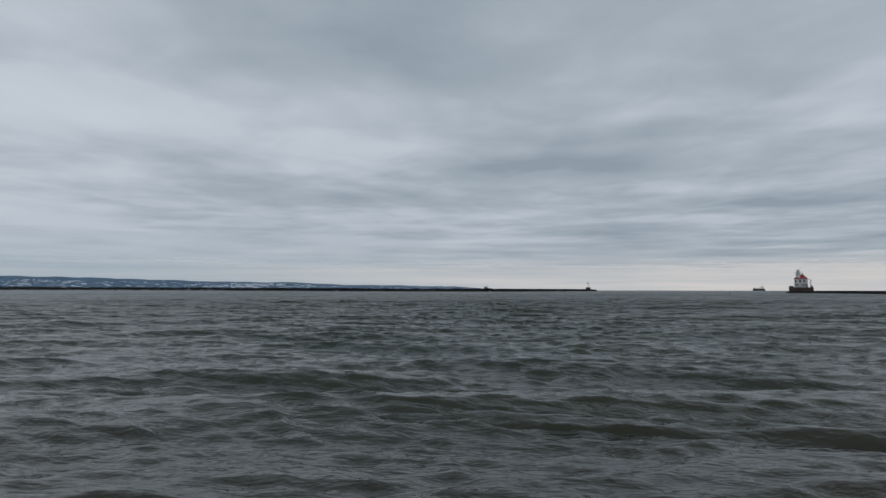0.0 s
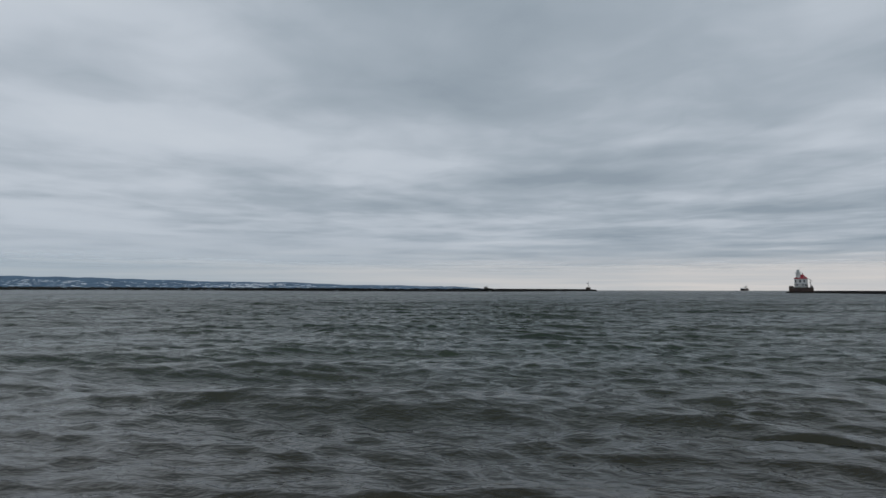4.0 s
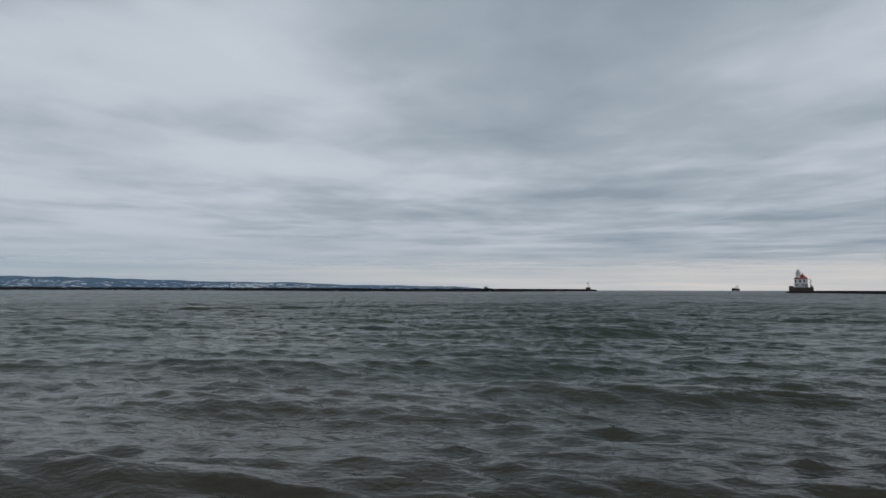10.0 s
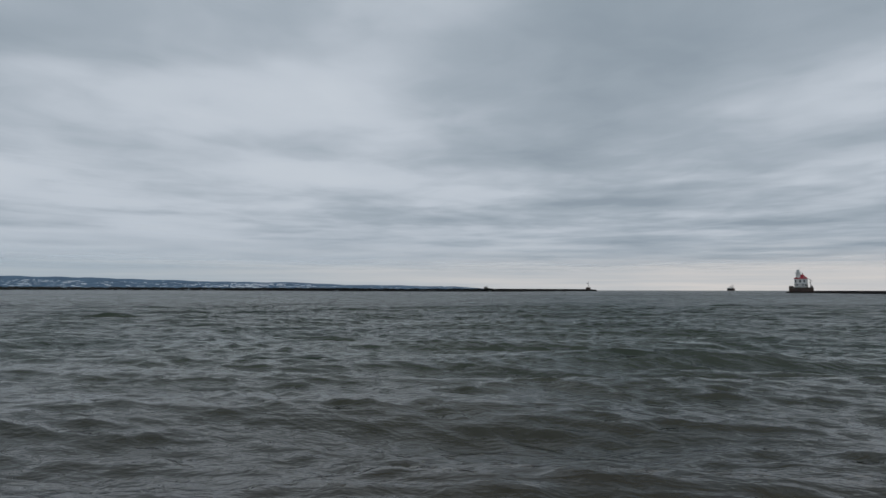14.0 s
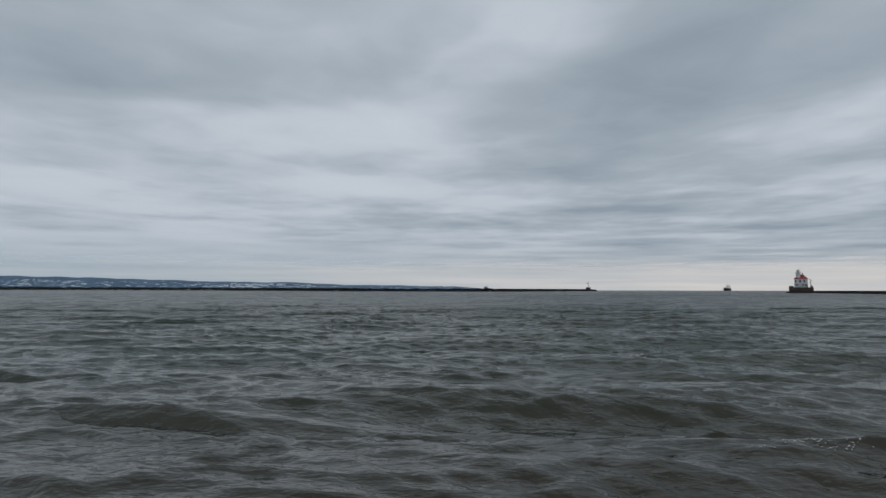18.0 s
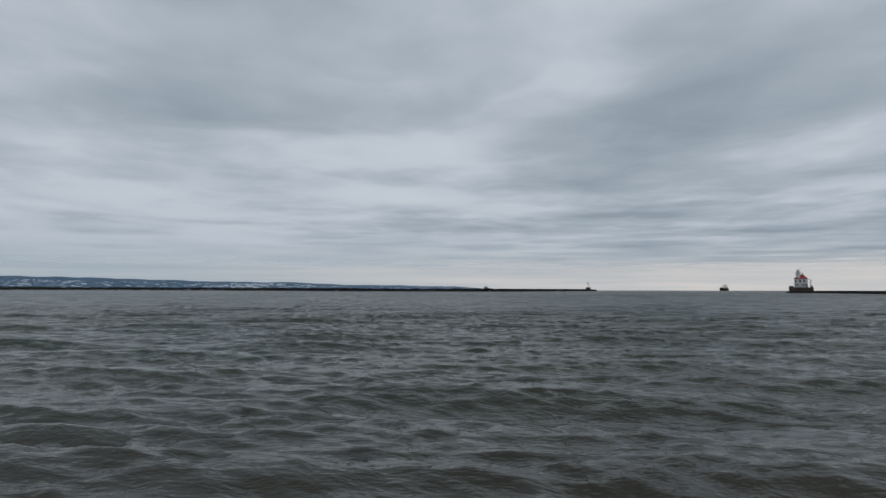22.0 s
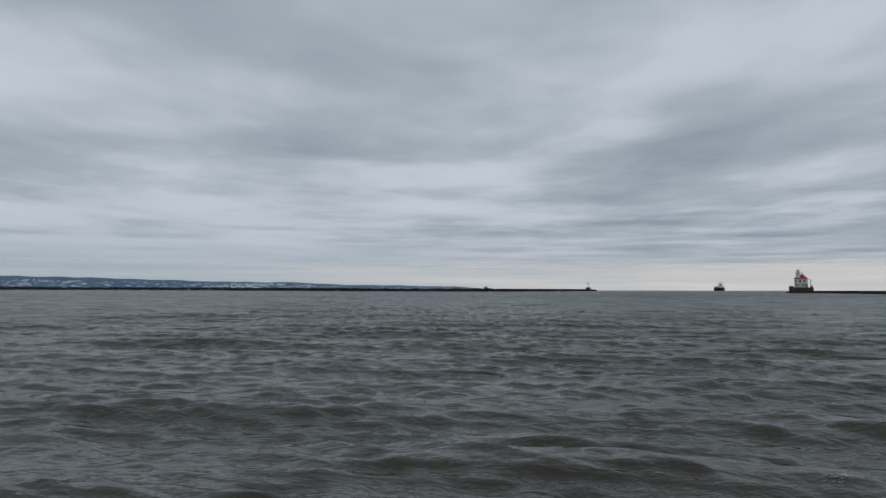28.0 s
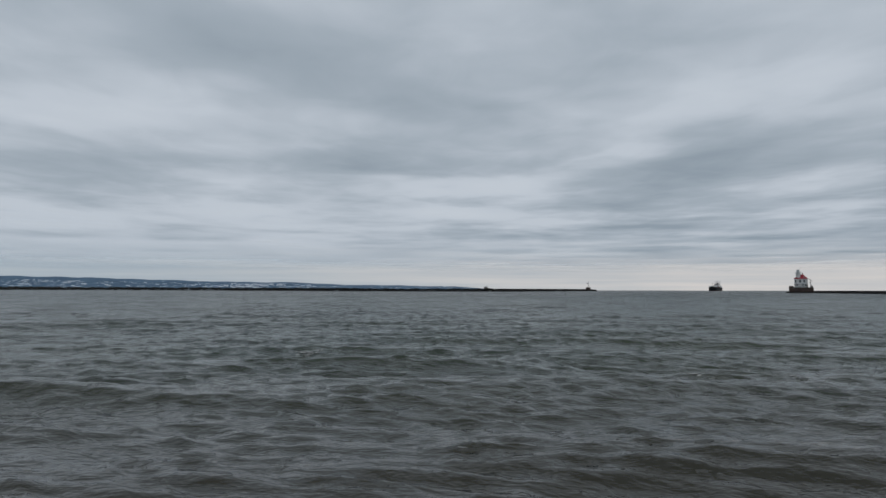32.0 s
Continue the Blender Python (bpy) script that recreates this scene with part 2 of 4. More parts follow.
M_DARK = surface("dark_window_glass", (0.012, 0.014, 0.018), (0.03, 0.034, 0.04), 1.0, 0.25, 0.05, 0.01)
M_IRON = surface("dark_painted_iron", (0.03, 0.03, 0.032), (0.07, 0.068, 0.066), 2.0, 0.6, 0.2, 0.01)
M_GREYWHITE = surface("pale_grey_paint", (0.42, 0.43, 0.44), (0.62, 0.63, 0.63), 1.0, 0.6, 0.1, 0.01)
M_BROWN = surface("stained_brown_stone", (0.054, 0.037, 0.032), (0.118, 0.083, 0.073), 0.6, 0.9, 0.5, 0.06)
M_ROCK = surface("shore_rock", (0.012, 0.012, 0.013), (0.05, 0.048, 0.047), 0.5, 0.9, 0.6, 0.1)
M_SCRUB = surface("bare_scrub", (0.012, 0.014, 0.013), (0.045, 0.043, 0.037), 0.3, 0.95, 0.6, 0.1)
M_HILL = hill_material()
M_SNOW = surface("old_snow", (0.48, 0.52, 0.57), (0.72, 0.76, 0.80), 0.05, 0.8, 0.1, 0.3)
M_HULL = surface("black_hull_paint", (0.008, 0.009, 0.010), (0.022, 0.023, 0.025), 0.2, 0.7, 0.1, 0.02)
M_PLINTH = surface("stained_white_render", (0.30, 0.28, 0.26), (0.72, 0.70, 0.68), 1.6, 0.85, 0.3, 0.03)
M_BRICK = surface("dull_red_brick", (0.16, 0.06, 0.045), (0.26, 0.10, 0.075), 2.0, 0.85, 0.3, 0.02)
M_REDDULL = surface("dull_red_paint", (0.17, 0.05, 0.045), (0.28, 0.09, 0.08), 1.0, 0.6, 0.2, 0.02)
M_GLASSY = surface("pale_lantern_glazing", (0.50, 0.52, 0.54), (0.66, 0.68, 0.70), 1.0, 0.3, 0.02, 0.01)
M_BARK = surface("dark_bark", (0.018, 0.015, 0.013), (0.05, 0.043, 0.037), 2.0, 0.95, 0.5, 0.02)
M_PINE = surface("dark_needles", (0.012, 0.018, 0.013), (0.032, 0.042, 0.03), 2.0, 0.9, 0.3, 0.02)
M_GULL = surface("gull_plumage", (0.55, 0.55, 0.55), (0.75, 0.75, 0.74), 8.0, 0.8, 0.1, 0.005)
M_GULLWING = surface("grey_wing_feathers", (0.16, 0.17, 0.18), (0.28, 0.29, 0.30), 8.0, 0.8, 0.1, 0.005)
M_FOAM = surface("lake_foam", (0.12, 0.12, 0.115), (0.50, 0.50, 0.49), 6.0, 0.7, 0.4, 0.02)
M_HULLRED = surface("red_bottom_paint", (0.05, 0.018, 0.015), (0.085, 0.03, 0.024), 0.2, 0.6, 0.1, 0.02)


# ---- mesh helpers ----
def part(name, bm, material, parent=None, label="", smooth=False):
    me = bpy.data.meshes.new(name)
    bm.to_mesh(me)
    bm.free()
    me.materials.append(material)
    if smooth:
        me.shade_smooth()
    ob = new(name, me)
    if parent is not None:
        ob.parent = parent
    if label:
        ob["label"] = label
    return ob


def sheet(name, co, cols, material):
    """A smooth quad sheet from an array of places, row after row."""
    n = len(co)
    rows = n // cols
    idx = np.arange(n).reshape(rows, cols)
    q = np.stack([idx[:-1, :-1], idx[:-1, 1:], idx[1:, 1:], idx[1:, :-1]], -1).reshape(-1, 4)
    me = bpy.data.meshes.new(name)
    me.vertices.add(n)
    me.vertices.foreach_set("co", co.astype(np.float32).ravel())
    me.loops.add(q.size)
    me.loops.foreach_set("vertex_index", q.astype(np.int32).ravel())
    me.polygons.add(len(q))
    me.polygons.foreach_set("loop_start", np.arange(0, q.size, 4, dtype=np.int32))
    me.update(calc_edges=True)
    me.validate()
    me.shade_smooth()
    me.materials.append(material)
    return new(name, me)


def box(bm, cx, cy, cz, sx, sy, sz, turn=0.0, bevel=0.0, taper=1.0):
    """A box on its base height cz; taper narrows its top."""
    made = bmesh.ops.create_cube(bm, size=1.0)["verts"]
    for v in made:
        k = taper if v.co.z > 0 else 1.0
        v.co = Vector((v.co.x * sx * k, v.co.y * sy * k, (v.co.z + 0.5) * sz))
    if bevel:
        es = list({e for v in made for e in v.link_edges})
        got = bmesh.ops.bevel(bm, geom=es, offset=bevel, segments=1, affect="EDGES")
        made = list({v for f in got["faces"] for v in f.verts} | {v for v in made if v.is_valid})
    bmesh.ops.transform(bm, matrix=pose(cx, cy, cz, 0, 0, turn), verts=made)
    return bm


def tube(bm, cx, cy, z0, z1, r0, r1, seg=16):
    made = bmesh.ops.create_cone(bm, cap_ends=True, segments=seg, radius1=r0, radius2=r1, depth=z1 - z0)["verts"]
    bmesh.ops.transform(bm, matrix=pose(cx, cy, (z0 + z1) / 2), verts=made)
    return bm


def rod(bm, a, b, r, seg=6):
    a, b = Vector(a), Vector(b)
    d = b - a
    made = bmesh.ops.create_cone(bm, cap_ends=True, segments=seg, radius1=r, radius2=r, depth=d.length)["verts"]
    m = Matrix.Translation((a + b) / 2) @ d.to_track_quat("Z", "Y").to_matrix().to_4x4()
    bmesh.ops.transform(bm, matrix=m, verts=made)
    return bm


def BM():
    return bmesh.new()


# ---- water ----
def polar(apex_y, r0, r1, step, half):
    nr = int(math.log(r1 / r0) / step)
    na = int(2 * radians(half) / step)
    r = r0 * np.exp(np.linspace(0, math.log(r1 / r0), nr))
    a = np.linspace(-radians(half), radians(half), na)
    R, A = np.meshgrid(r, a, indexing="ij")
    return R * np.sin(A), R * np.cos(A) + apex_y, na


def train(x, y, rng, heading, spread, count, longest, shortest, height, chop, power):
    """Summed trochoidal waves running along heading (degrees from +x)."""
    z = np.zeros_like(x)
    dx = np.zeros_like(x)
    dy = np.zeros_like(x)
    for i in range(count):
        f = i / max(1, count - 1)
        lam = longest * (shortest / longest) ** f * rng.uniform(0.88, 1.12)
        th = radians(heading + rng.normal(0, spread))
        k = 2 * math.pi / lam
        amp = height * (lam / longest) ** power * rng.uniform(0.6, 1.2)
        ph = k * (x * math.cos(th) + y * math.sin(th)) + rng.uniform(0, 6.28)
        group = 0.55 + 0.45 * np.sin(k * 0.19 * (x * math.cos(th + 0.8) + y * math.sin(th + 0.8)) + rng.uniform(0, 6.28))
        z += amp * group * np.cos(ph)
        dx -= chop * amp * group * np.sin(ph) * math.cos(th)
        dy -= chop * amp * group * np.sin(ph) * math.sin(th)
    return np.stack([dx, dy, z], -1)


def spaced(start, end, step_at):
    """Places from start to end whose spacing follows step_at."""
    got = [start]
    while got[-1] < end:
        got.append(got[-1] + step_at(got[-1]))
    return np.array(got)


RUN_TIME = 32.0
SPEEDS = (3.4, 4.6)      # of the wave sheets, in metres a second


def wave_sheet(name, seed, heading, speed, far, step, swell_size, wind_size, level):
    """A stretch of travelling lake surface: long rollers under steep wind waves and chop. It runs in to the beach."""
    run = speed * RUN_TIME
    ys = spaced(4.0, far + run, lambda y: step * max(1.0, (y - run) / 22.0))
    side = spaced(0.0, 0.74 * far, lambda x: step * 1.3 * max(1.0, x / 9.0))
    xs = np.concatenate([-side[:0:-1], side])
    y, x = np.meshgrid(ys, xs, indexing="ij")
    rng = np.random.default_rng(seed)
    # the long waves wheel round towards the beach, so that their crests bend
    yb = np.hypot(x, y + 22.0) - 22.0
    d = swell_size * train(x, yb, rng, heading, 12, 7, 7.4, 3.0, 0.125, 0.85, 0.95)
    d *= (1 - 0.5 * np.clip((y - run - 10) / 50, 0, 1))[..., None]
    d = d + wind_size * train(x, y, rng, heading - 17, 24, 22, 2.1, 0.6, 0.0235, 0.8, 0.9)
    d = d + wind_size * train(x, y, rng, heading - 20, 30, 24, 0.8, 0.26, 0.0105, 0.5, 0.9)
    # the rims dive under the still water round about
    rim = np.clip((y - (far + run - 60)) / 60, 0, 1)
    rim = np.maximum(rim, np.clip((np.abs(x) - 0.66 * far) / (0.08 * far), 0, 1))
    d *= (1 - 0.8 * rim)[..., None]
    d[..., 2] -= level + 0.6 * rim
    co = np.stack([x, y, np.zeros_like(x)], -1) + d
    ob = sheet(name, co.reshape(-1, 3), len(xs), M_WATER)
    return ob


def lake():
    """The lake to the horizon, sunk under the wave sheets where these lie."""
    x, y, na = polar(-60.0, 20.0, 7000.0, 0.02, 180)
    r = np.hypot(x, y)
    az = np.abs(np.degrees(np.arctan2(x, y + 12.0)))
    dip = np.clip((330 - r) / 100, 0, 1) * np.clip((44.0 - az) / 3.0, 0, 1) * np.clip((np.hypot(x, y + 12.0) - 10.5) / 3.0, 0, 1)
    z = -0.75 * dip * dip * (3 - 2 * dip)
    ob = sheet("water", np.stack([x, y, z], -1).reshape(-1, 3), na, M_WATER)
    return tagged(ob, "wide grey-brown lake reaching the horizon", "water", "", "structure")


lake_sheet = lake()
wave_sheets = [tagged(wave_sheet("wave_sheet", 11, -95, SPEEDS[0], 330, 0.11, 1.05, 1.0, 0.03),
                      "choppy grey-brown lake water with wind ripples", "water", "wave sheets", "stuff"),
               tagged(wave_sheet("wave_sheet", 37, -99, SPEEDS[1], 110, 0.16, 1.8, 0.9, 0.26),
                      "brown rollers coming in through the chop", "water", "wave sheets", "stuff")]


# ---- clouds ----
def cloud_layer(h):
    n = 90
    u = np.linspace(-1, 1, n)
    X, Y = np.meshgrid(u * 6200, np.linspace(-6200, 6200, n), indexing="ij")
    Z = h + 1.0 * np.sin(X / 160) * np.cos(Y / 210)
    ob = sheet("cloud_layer", np.stack([X, Y, Z], -1).reshape(-1, 3), n, M_CLOUD)
    return tagged(ob, "low grey overcast of soft rolling cloud", "cloud", "", "stuff")


clouds = cloud_layer(100.0)


# ---- lighthouse on its concrete crib ----
def prism(bm, pts, z0, z1):
    """An upright prism over a ring of plan points."""
    lo = [bm.verts.new((x, y, z0)) for x, y in pts]
    hi = [bm.verts.new((x, y, z1)) for x, y in pts]
    n = len(pts)
    for i in range(n):
        j = (i + 1) % n
        bm.faces.new((lo[i], lo[j], hi[j], hi[i]))
    bm.faces.new(lo[::-1])
    bm.faces.new(hi)
    return bm


def oblong(hx, hy, r, seg=5):
    """A plan ring with rounded corners."""
    pts = []
    for cx, cy, a0 in ((hx - r, hy - r, 0), (-hx + r, hy - r, 90), (-hx + r, -hy + r, 180), (hx - r, -hy + r, 270)):
        for i in range(seg + 1):
            a = radians(a0 + 90 * i / seg)
            pts.append((cx + r * math.cos(a), cy + r * math.sin(a)))
    return pts


def wall_window(parent, x, y, z, w, h, turn=0.0):
    """A sash window that stands proud of a wall facing local -y."""
    m = pose(x, y, z, 0, 0, turn)
    bm = BM()
    for bx, bz, sx, sz in ((-w / 2 - 0.08, 0, 0.16, h), (w / 2 + 0.08, 0, 0.16, h), (0, h, w + 0.32, 0.18), (0, -0.2, w + 0.5, 0.2)):
        box(bm, bx, -0.06, bz, sx, 0.18, sz)
    fr = part("window", bm, M_GREYWHITE, parent)
    fr.matrix_basis = m
    part("pane", box(BM(), 0, -0.03, 0, w, 0.08, h), M_DARK, fr)
    part("glazing_bar", box(BM(), 0, -0.08, h * 0.48, w, 0.06, 0.07), M_GREYWHITE, fr)
    return fr


def lighthouse():
    top = new("lighthouse")
    hx, hy = 5.3, 4.3
    part("foundation", prism(BM(), oblong(9.9, 6.6, 1.2), -1.5, 4.75), M_BROWN, top, "weathered brown-grey stone foundation")
    part("coping", prism(BM(), oblong(10.1, 6.8, 1.3), 4.75, 5.1), M_CONCRETE, top)
    part("ledge", prism(BM(), oblong(11.4, 7.8, 1.0), -1.5, 1.3), M_DARKCON, top, "wet dark concrete ledge at the waterline").location = (-0.9, 0, 0)
    part("parapet", box(BM(), -7.9, -5.9, 5.1, 3.6, 0.5, 1.5, 0, 0.06), M_BROWN, top)
    part("parapet", box(BM(), -9.6, -2.2, 5.1, 0.5, 6.8, 1.5, 0, 0.06), M_BROWN, top)
    part("fender", box(BM(), -4.0, -6.8, 1.3, 0.5, 0.5, 3.7, 0, 0.05), M_IRON, top)
    part("fender", box(BM(), 3.0, -6.8, 1.3, 0.5, 0.5, 3.7, 0, 0.05), M_IRON, top)
    part("lower_wall", prism(BM(), oblong(hx + 0.12, hy + 0.12, 1.5), 5.1, 8.6), M_PLINTH, top, "stained off-white lower wall")
    part("wall", prism(BM(), oblong(hx, hy, 1.4), 8.6, 13.0), M_STUCCO, top, "white painted upper wall")
    part("cornice", prism(BM(), oblong(hx + 0.4, hy + 0.4, 1.6), 12.85, 13.2), M_GREYWHITE, top)
    # hip roof with a slight kick at the eaves
    bm = BM()
    rings = []
    for kx, ky, z in ((hx + 0.75, hy + 0.75, 13.2), (hx - 0.4, hy - 0.4, 14.1), (1.4, 0.25, 16.7)):
        sh = 0.9 if z > 16 else 0
        rings.append([bm.verts.new((sx * kx + sh, sy * ky, z)) for sx, sy in ((-1, -1), (1, -1), (1, 1), (-1, 1))])
    for p, q in zip(rings, rings[1:]):
        for i in range(4):
            j = (i + 1) % 4
            bm.faces.new((p[i], p[j], q[j], q[i]))
    bm.faces.new(rings[0][::-1])
    bm.faces.new(rings[-1])
    roof = part("roof", bm, M_RED, top, "red hipped roof")
    part("ridge_cap", rod(BM(), (-0.5, 0, 16.75), (2.3, 0, 16.75), 0.16), M_RED, roof)
    dorm = part("dormer", box(BM(), 2.9, -2.7, 14.0, 1.5, 1.6, 1.3, 0, 0.04), M_STUCCO, top)
    part("dormer_roof", box(BM(), 2.9, -2.7, 15.3, 1.9, 1.9, 0.5, 0, 0.04, 0.3), M_RED, dorm)
    part("dormer_pane", box(BM(), 2.9, -3.51, 14.2, 0.8, 0.06, 0.9), M_DARK, dorm)
    chim = part("chimney", box(BM(), 1.4, 0.4, 16.9, 0.9, 0.9, 1.5, 0, 0.05), M_BRICK, top)
    part("chimney_cap", box(BM(), 1.4, 0.4, 18.4, 1.1, 1.1, 0.18, 0, 0.03), M_CONCRETE, chim)
    # tower and lantern
    tx, ty = -2.2, -2.2
    part("tower", tube(BM(), tx, ty, 5.1, 18.1, 2.1, 1.8, 24), M_STUCCO, top, "round white tower")
    part("corbel", tube(BM(), tx, ty, 17.3, 18.1, 1.8, 2.35, 24), M_STUCCO, top)
    gal = part("gallery", tube(BM(), tx, ty, 18.1, 18.4, 2.45, 2.45, 24), M_GREYWHITE, top)
    for i in range(14):
        a = i * math.tau / 14
        p = (tx + 2.3 * math.cos(a), ty + 2.3 * math.sin(a))
        part("baluster", rod(BM(), (*p, 18.4), (*p, 19.45), 0.05), M_GREYWHITE, gal)
    for z in (18.9, 19.45):
        bm = BM()
        for i in range(24):
            a, b = i * math.tau / 24, (i + 1) * math.tau / 24
            rod(bm, (tx + 2.3 * math.cos(a), ty + 2.3 * math.sin(a), z), (tx + 2.3 * math.cos(b), ty + 2.3 * math.sin(b), z), 0.045)
        part("rail", bm, M_GREYWHITE, gal)
    lan = part("lantern", tube(BM(), tx, ty, 18.4, 19.3, 1.3, 1.3, 10), M_STUCCO, top)
    part("lantern_glass", tube(BM(), tx, ty, 19.3, 20.9, 1.17, 1.17, 10), M_GLASSY, lan, "pale lantern glazing")
    for i in range(10):
        a = i * math.tau / 10
        p = (tx + 1.22 * math.cos(a), ty + 1.22 * math.sin(a))
        part("mullion", rod(BM(), (*p, 19.3), (*p, 20.9), 0.07), M_GREYWHITE, lan)
    cap = part("lantern_roof", tube(BM(), tx, ty, 20.9, 21.8, 1.55, 0.45, 12), M_STUCCO, top, "pale grey lantern roof")
    part("vent_ball", tube(BM(), tx, ty, 21.8, 22.3, 0.35, 0.28, 10), M_GREYWHITE, cap)
    part("antenna", rod(BM(), (-0.3, -1.0, 17.0), (-0.3, -1.0, 24.2), 0.07), M_IRON, top)
    # windows: two tall ones above, a row below
    for x in (-3.9, -0.6, 2.6):
        wall_window(top, x if x > -3 else -4.35, -hy if x > -3 else -4.25, 9.8, 1.15, 2.1, 0 if x > -3 else -28)
    for x in (-3.0, 1.6, 3.6):
        wall_window(top, x if x > -2 else -3.2, -hy - 0.12 if x > -2 else -4.42, 6.7, 0.8, 1.5)
    door = part("door", box(BM(), 4.9, -hy - 0.14, 5.1, 1.1, 0.16, 2.2, 0, 0.02), M_IRON, top)
    part("door_handle", rod(BM(), (4.55, -hy - 0.26, 6.1), (4.55, -hy - 0.26, 6.3), 0.05), M_GREYWHITE, door)
    # stair flight and boat davit beside the house
    bm = BM()
    for i in range(19):
        box(bm, 6.6 + 0.14 * i, -3.6, 9.4 - 0.22 * i, 0.28, 1.2, 0.06)
    st = part("stair", bm, M_IRON, top)
    for y in (-4.2, -3.0):
        part("stringer", rod(BM(), (6.4, y, 9.5), (9.4, y, 5.15), 0.1), M_IRON, st)
        part("handrail", rod(BM(), (6.4, y, 10.5), (9.4, y, 6.15), 0.06), M_GREYWHITE, st)
    part("davit_post", rod(BM(), (7.3, -4.8, 5.05), (7.3, -4.8, 12.6), 0.16), M_IRON, top)
    part("davit_arm", rod(BM(), (5.2, -4.8, 13.4), (9.0, -4.8, 11.0), 0.13), M_IRON, top)
    part("davit_brace", rod(BM(), (7.3, -4.8, 9.4), (9.0, -4.8, 11.0), 0.08), M_IRON, top)
    part("landing", box(BM(), 6.9, -3.2, 9.3, 1.6, 2.4, 0.15, 0, 0.03), M_IRON, top)
    for i in range(15):
        x = -6.0 + 1.1 * i
        part("rail_post", rod(BM(), (x, -6.4, 5.05), (x, -6.4, 6.2), 0.06), M_GREYWHITE, top)
    part("deck_rail", rod(BM(), (-6.0, -6.4, 6.2), (9.4, -6.4, 6.2), 0.05), M_GREYWHITE, top)
    part("deck_rail", rod(BM(), (-6.0, -6.4, 5.65), (9.4, -6.4, 5.65), 0.05), M_GREYWHITE, top)
    part("equipment_box", box(BM(), 8.4, -4.9, 5.1, 2.0, 1.4, 1.5, 0, 0.05), M_CONCRETE, top)
    return tagged(top, "white lighthouse with red hipped roof on a stone foundation", "lighthouse")


lh = lighthouse()
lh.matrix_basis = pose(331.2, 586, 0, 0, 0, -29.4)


def run_of_blocks(top, name, a, b, wide, z0, z1, length, material, seed):
    """A wall of cast sections laid end to end, each a little out of line."""
    rng = random.Random(seed)
    a, b = Vector(a), Vector(b)
    d = b - a
    n = max(1, round(d.length / length))
    step = d.length / n
    ang = math.degrees(math.atan2(d.y, d.x))
    me = None
    for i in range(n):
        c = a + d * ((i + 0.5) / n)
        if me is None:
            ob = part(name, box(BM(), 0, 0, z0, step - 0.08, wide, z1 - z0, 0, 0.15), material, top)
            me = ob.data
        else:
            ob = new(name, me)
            ob.parent = top
        ob.matrix_basis = pose(c.x, c.y, rng.uniform(-0.07, 0.07), 0, 0, ang)


def rubble(name, a, b, count, spread, size, zmid, material, seed, label, category):
    """Angular stones heaped along a line, in one mesh."""
    rng = random.Random(seed)
    a, b = Vector(a), Vector(b)
    base = bmesh.new()
    bmesh.ops.create_icosphere(base, subdivisions=1, radius=1.0)
    bv = np.array([v.co[:] for v in base.verts])
    bf = np.array([[v.index for v in f.verts] for f in base.faces])
    base.free()
    nrg = np.random.default_rng(seed)
    vs, fs = [], []
    for i in range(count):
        c = a + (b - a) * ((i + rng.random()) / count)
        s = size * rng.uniform(0.5, 1.3)
        v = bv * nrg.uniform(0.7, 1.25, (len(bv), 1)) * (s * rng.uniform(0.9, 1.5), s, s * rng.uniform(0.5, 0.9))
        v = v + (c.x + rng.uniform(-spread, spread), c.y + rng.uniform(-spread, spread), zmid + rng.uniform(-0.6, 0.6) * size)
        fs.append(bf + len(vs) * len(bv))
        vs.append(v)
    me = bpy.data.meshes.new(name)
    me.from_pydata(np.concatenate(vs).tolist(), [], np.concatenate(fs).tolist())
    me.materials.append(material)
    return tagged(new(name, me), label, category, "", "stuff")


def south_breakwater():
    top = new("breakwater")
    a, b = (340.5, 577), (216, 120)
    run_of_blocks(top, "cap_section", a, b, 5.5, -1.5, 2.15, 9.0, M_DARKCON, 3)
    tagged(top, "long dark concrete breakwater running to the lighthouse", "breakwater")
    rubble("breakwater_stones", (337, 577), (212.5, 120), 900, 0.9, 0.7, 0.1, M_ROCK, 8, "dark wet stones at the foot of the breakwater", "stones")


south_breakwater()


def north_pier():
    top = new("pier")
    run_of_blocks(top, "cap_section", (66, 901), (322, 1345), 8.0, -1.5, 3.6, 12.0, M_DARKCON, 5)
    run_of_blocks(top, "parapet_section", (77.3, 917), (309, 1318), 2.0, 3.6, 4.3, 12.0, M_DARKCON, 6)
    tagged(top, "long dark concrete pier reaching into the lake", "pier")
    rubble("pier_stones", (321, 1346), (325, 1352), 24, 1.2, 1.0, 0.2, M_ROCK, 9, "dark stones off the end of the pier", "stones")


north_pier()


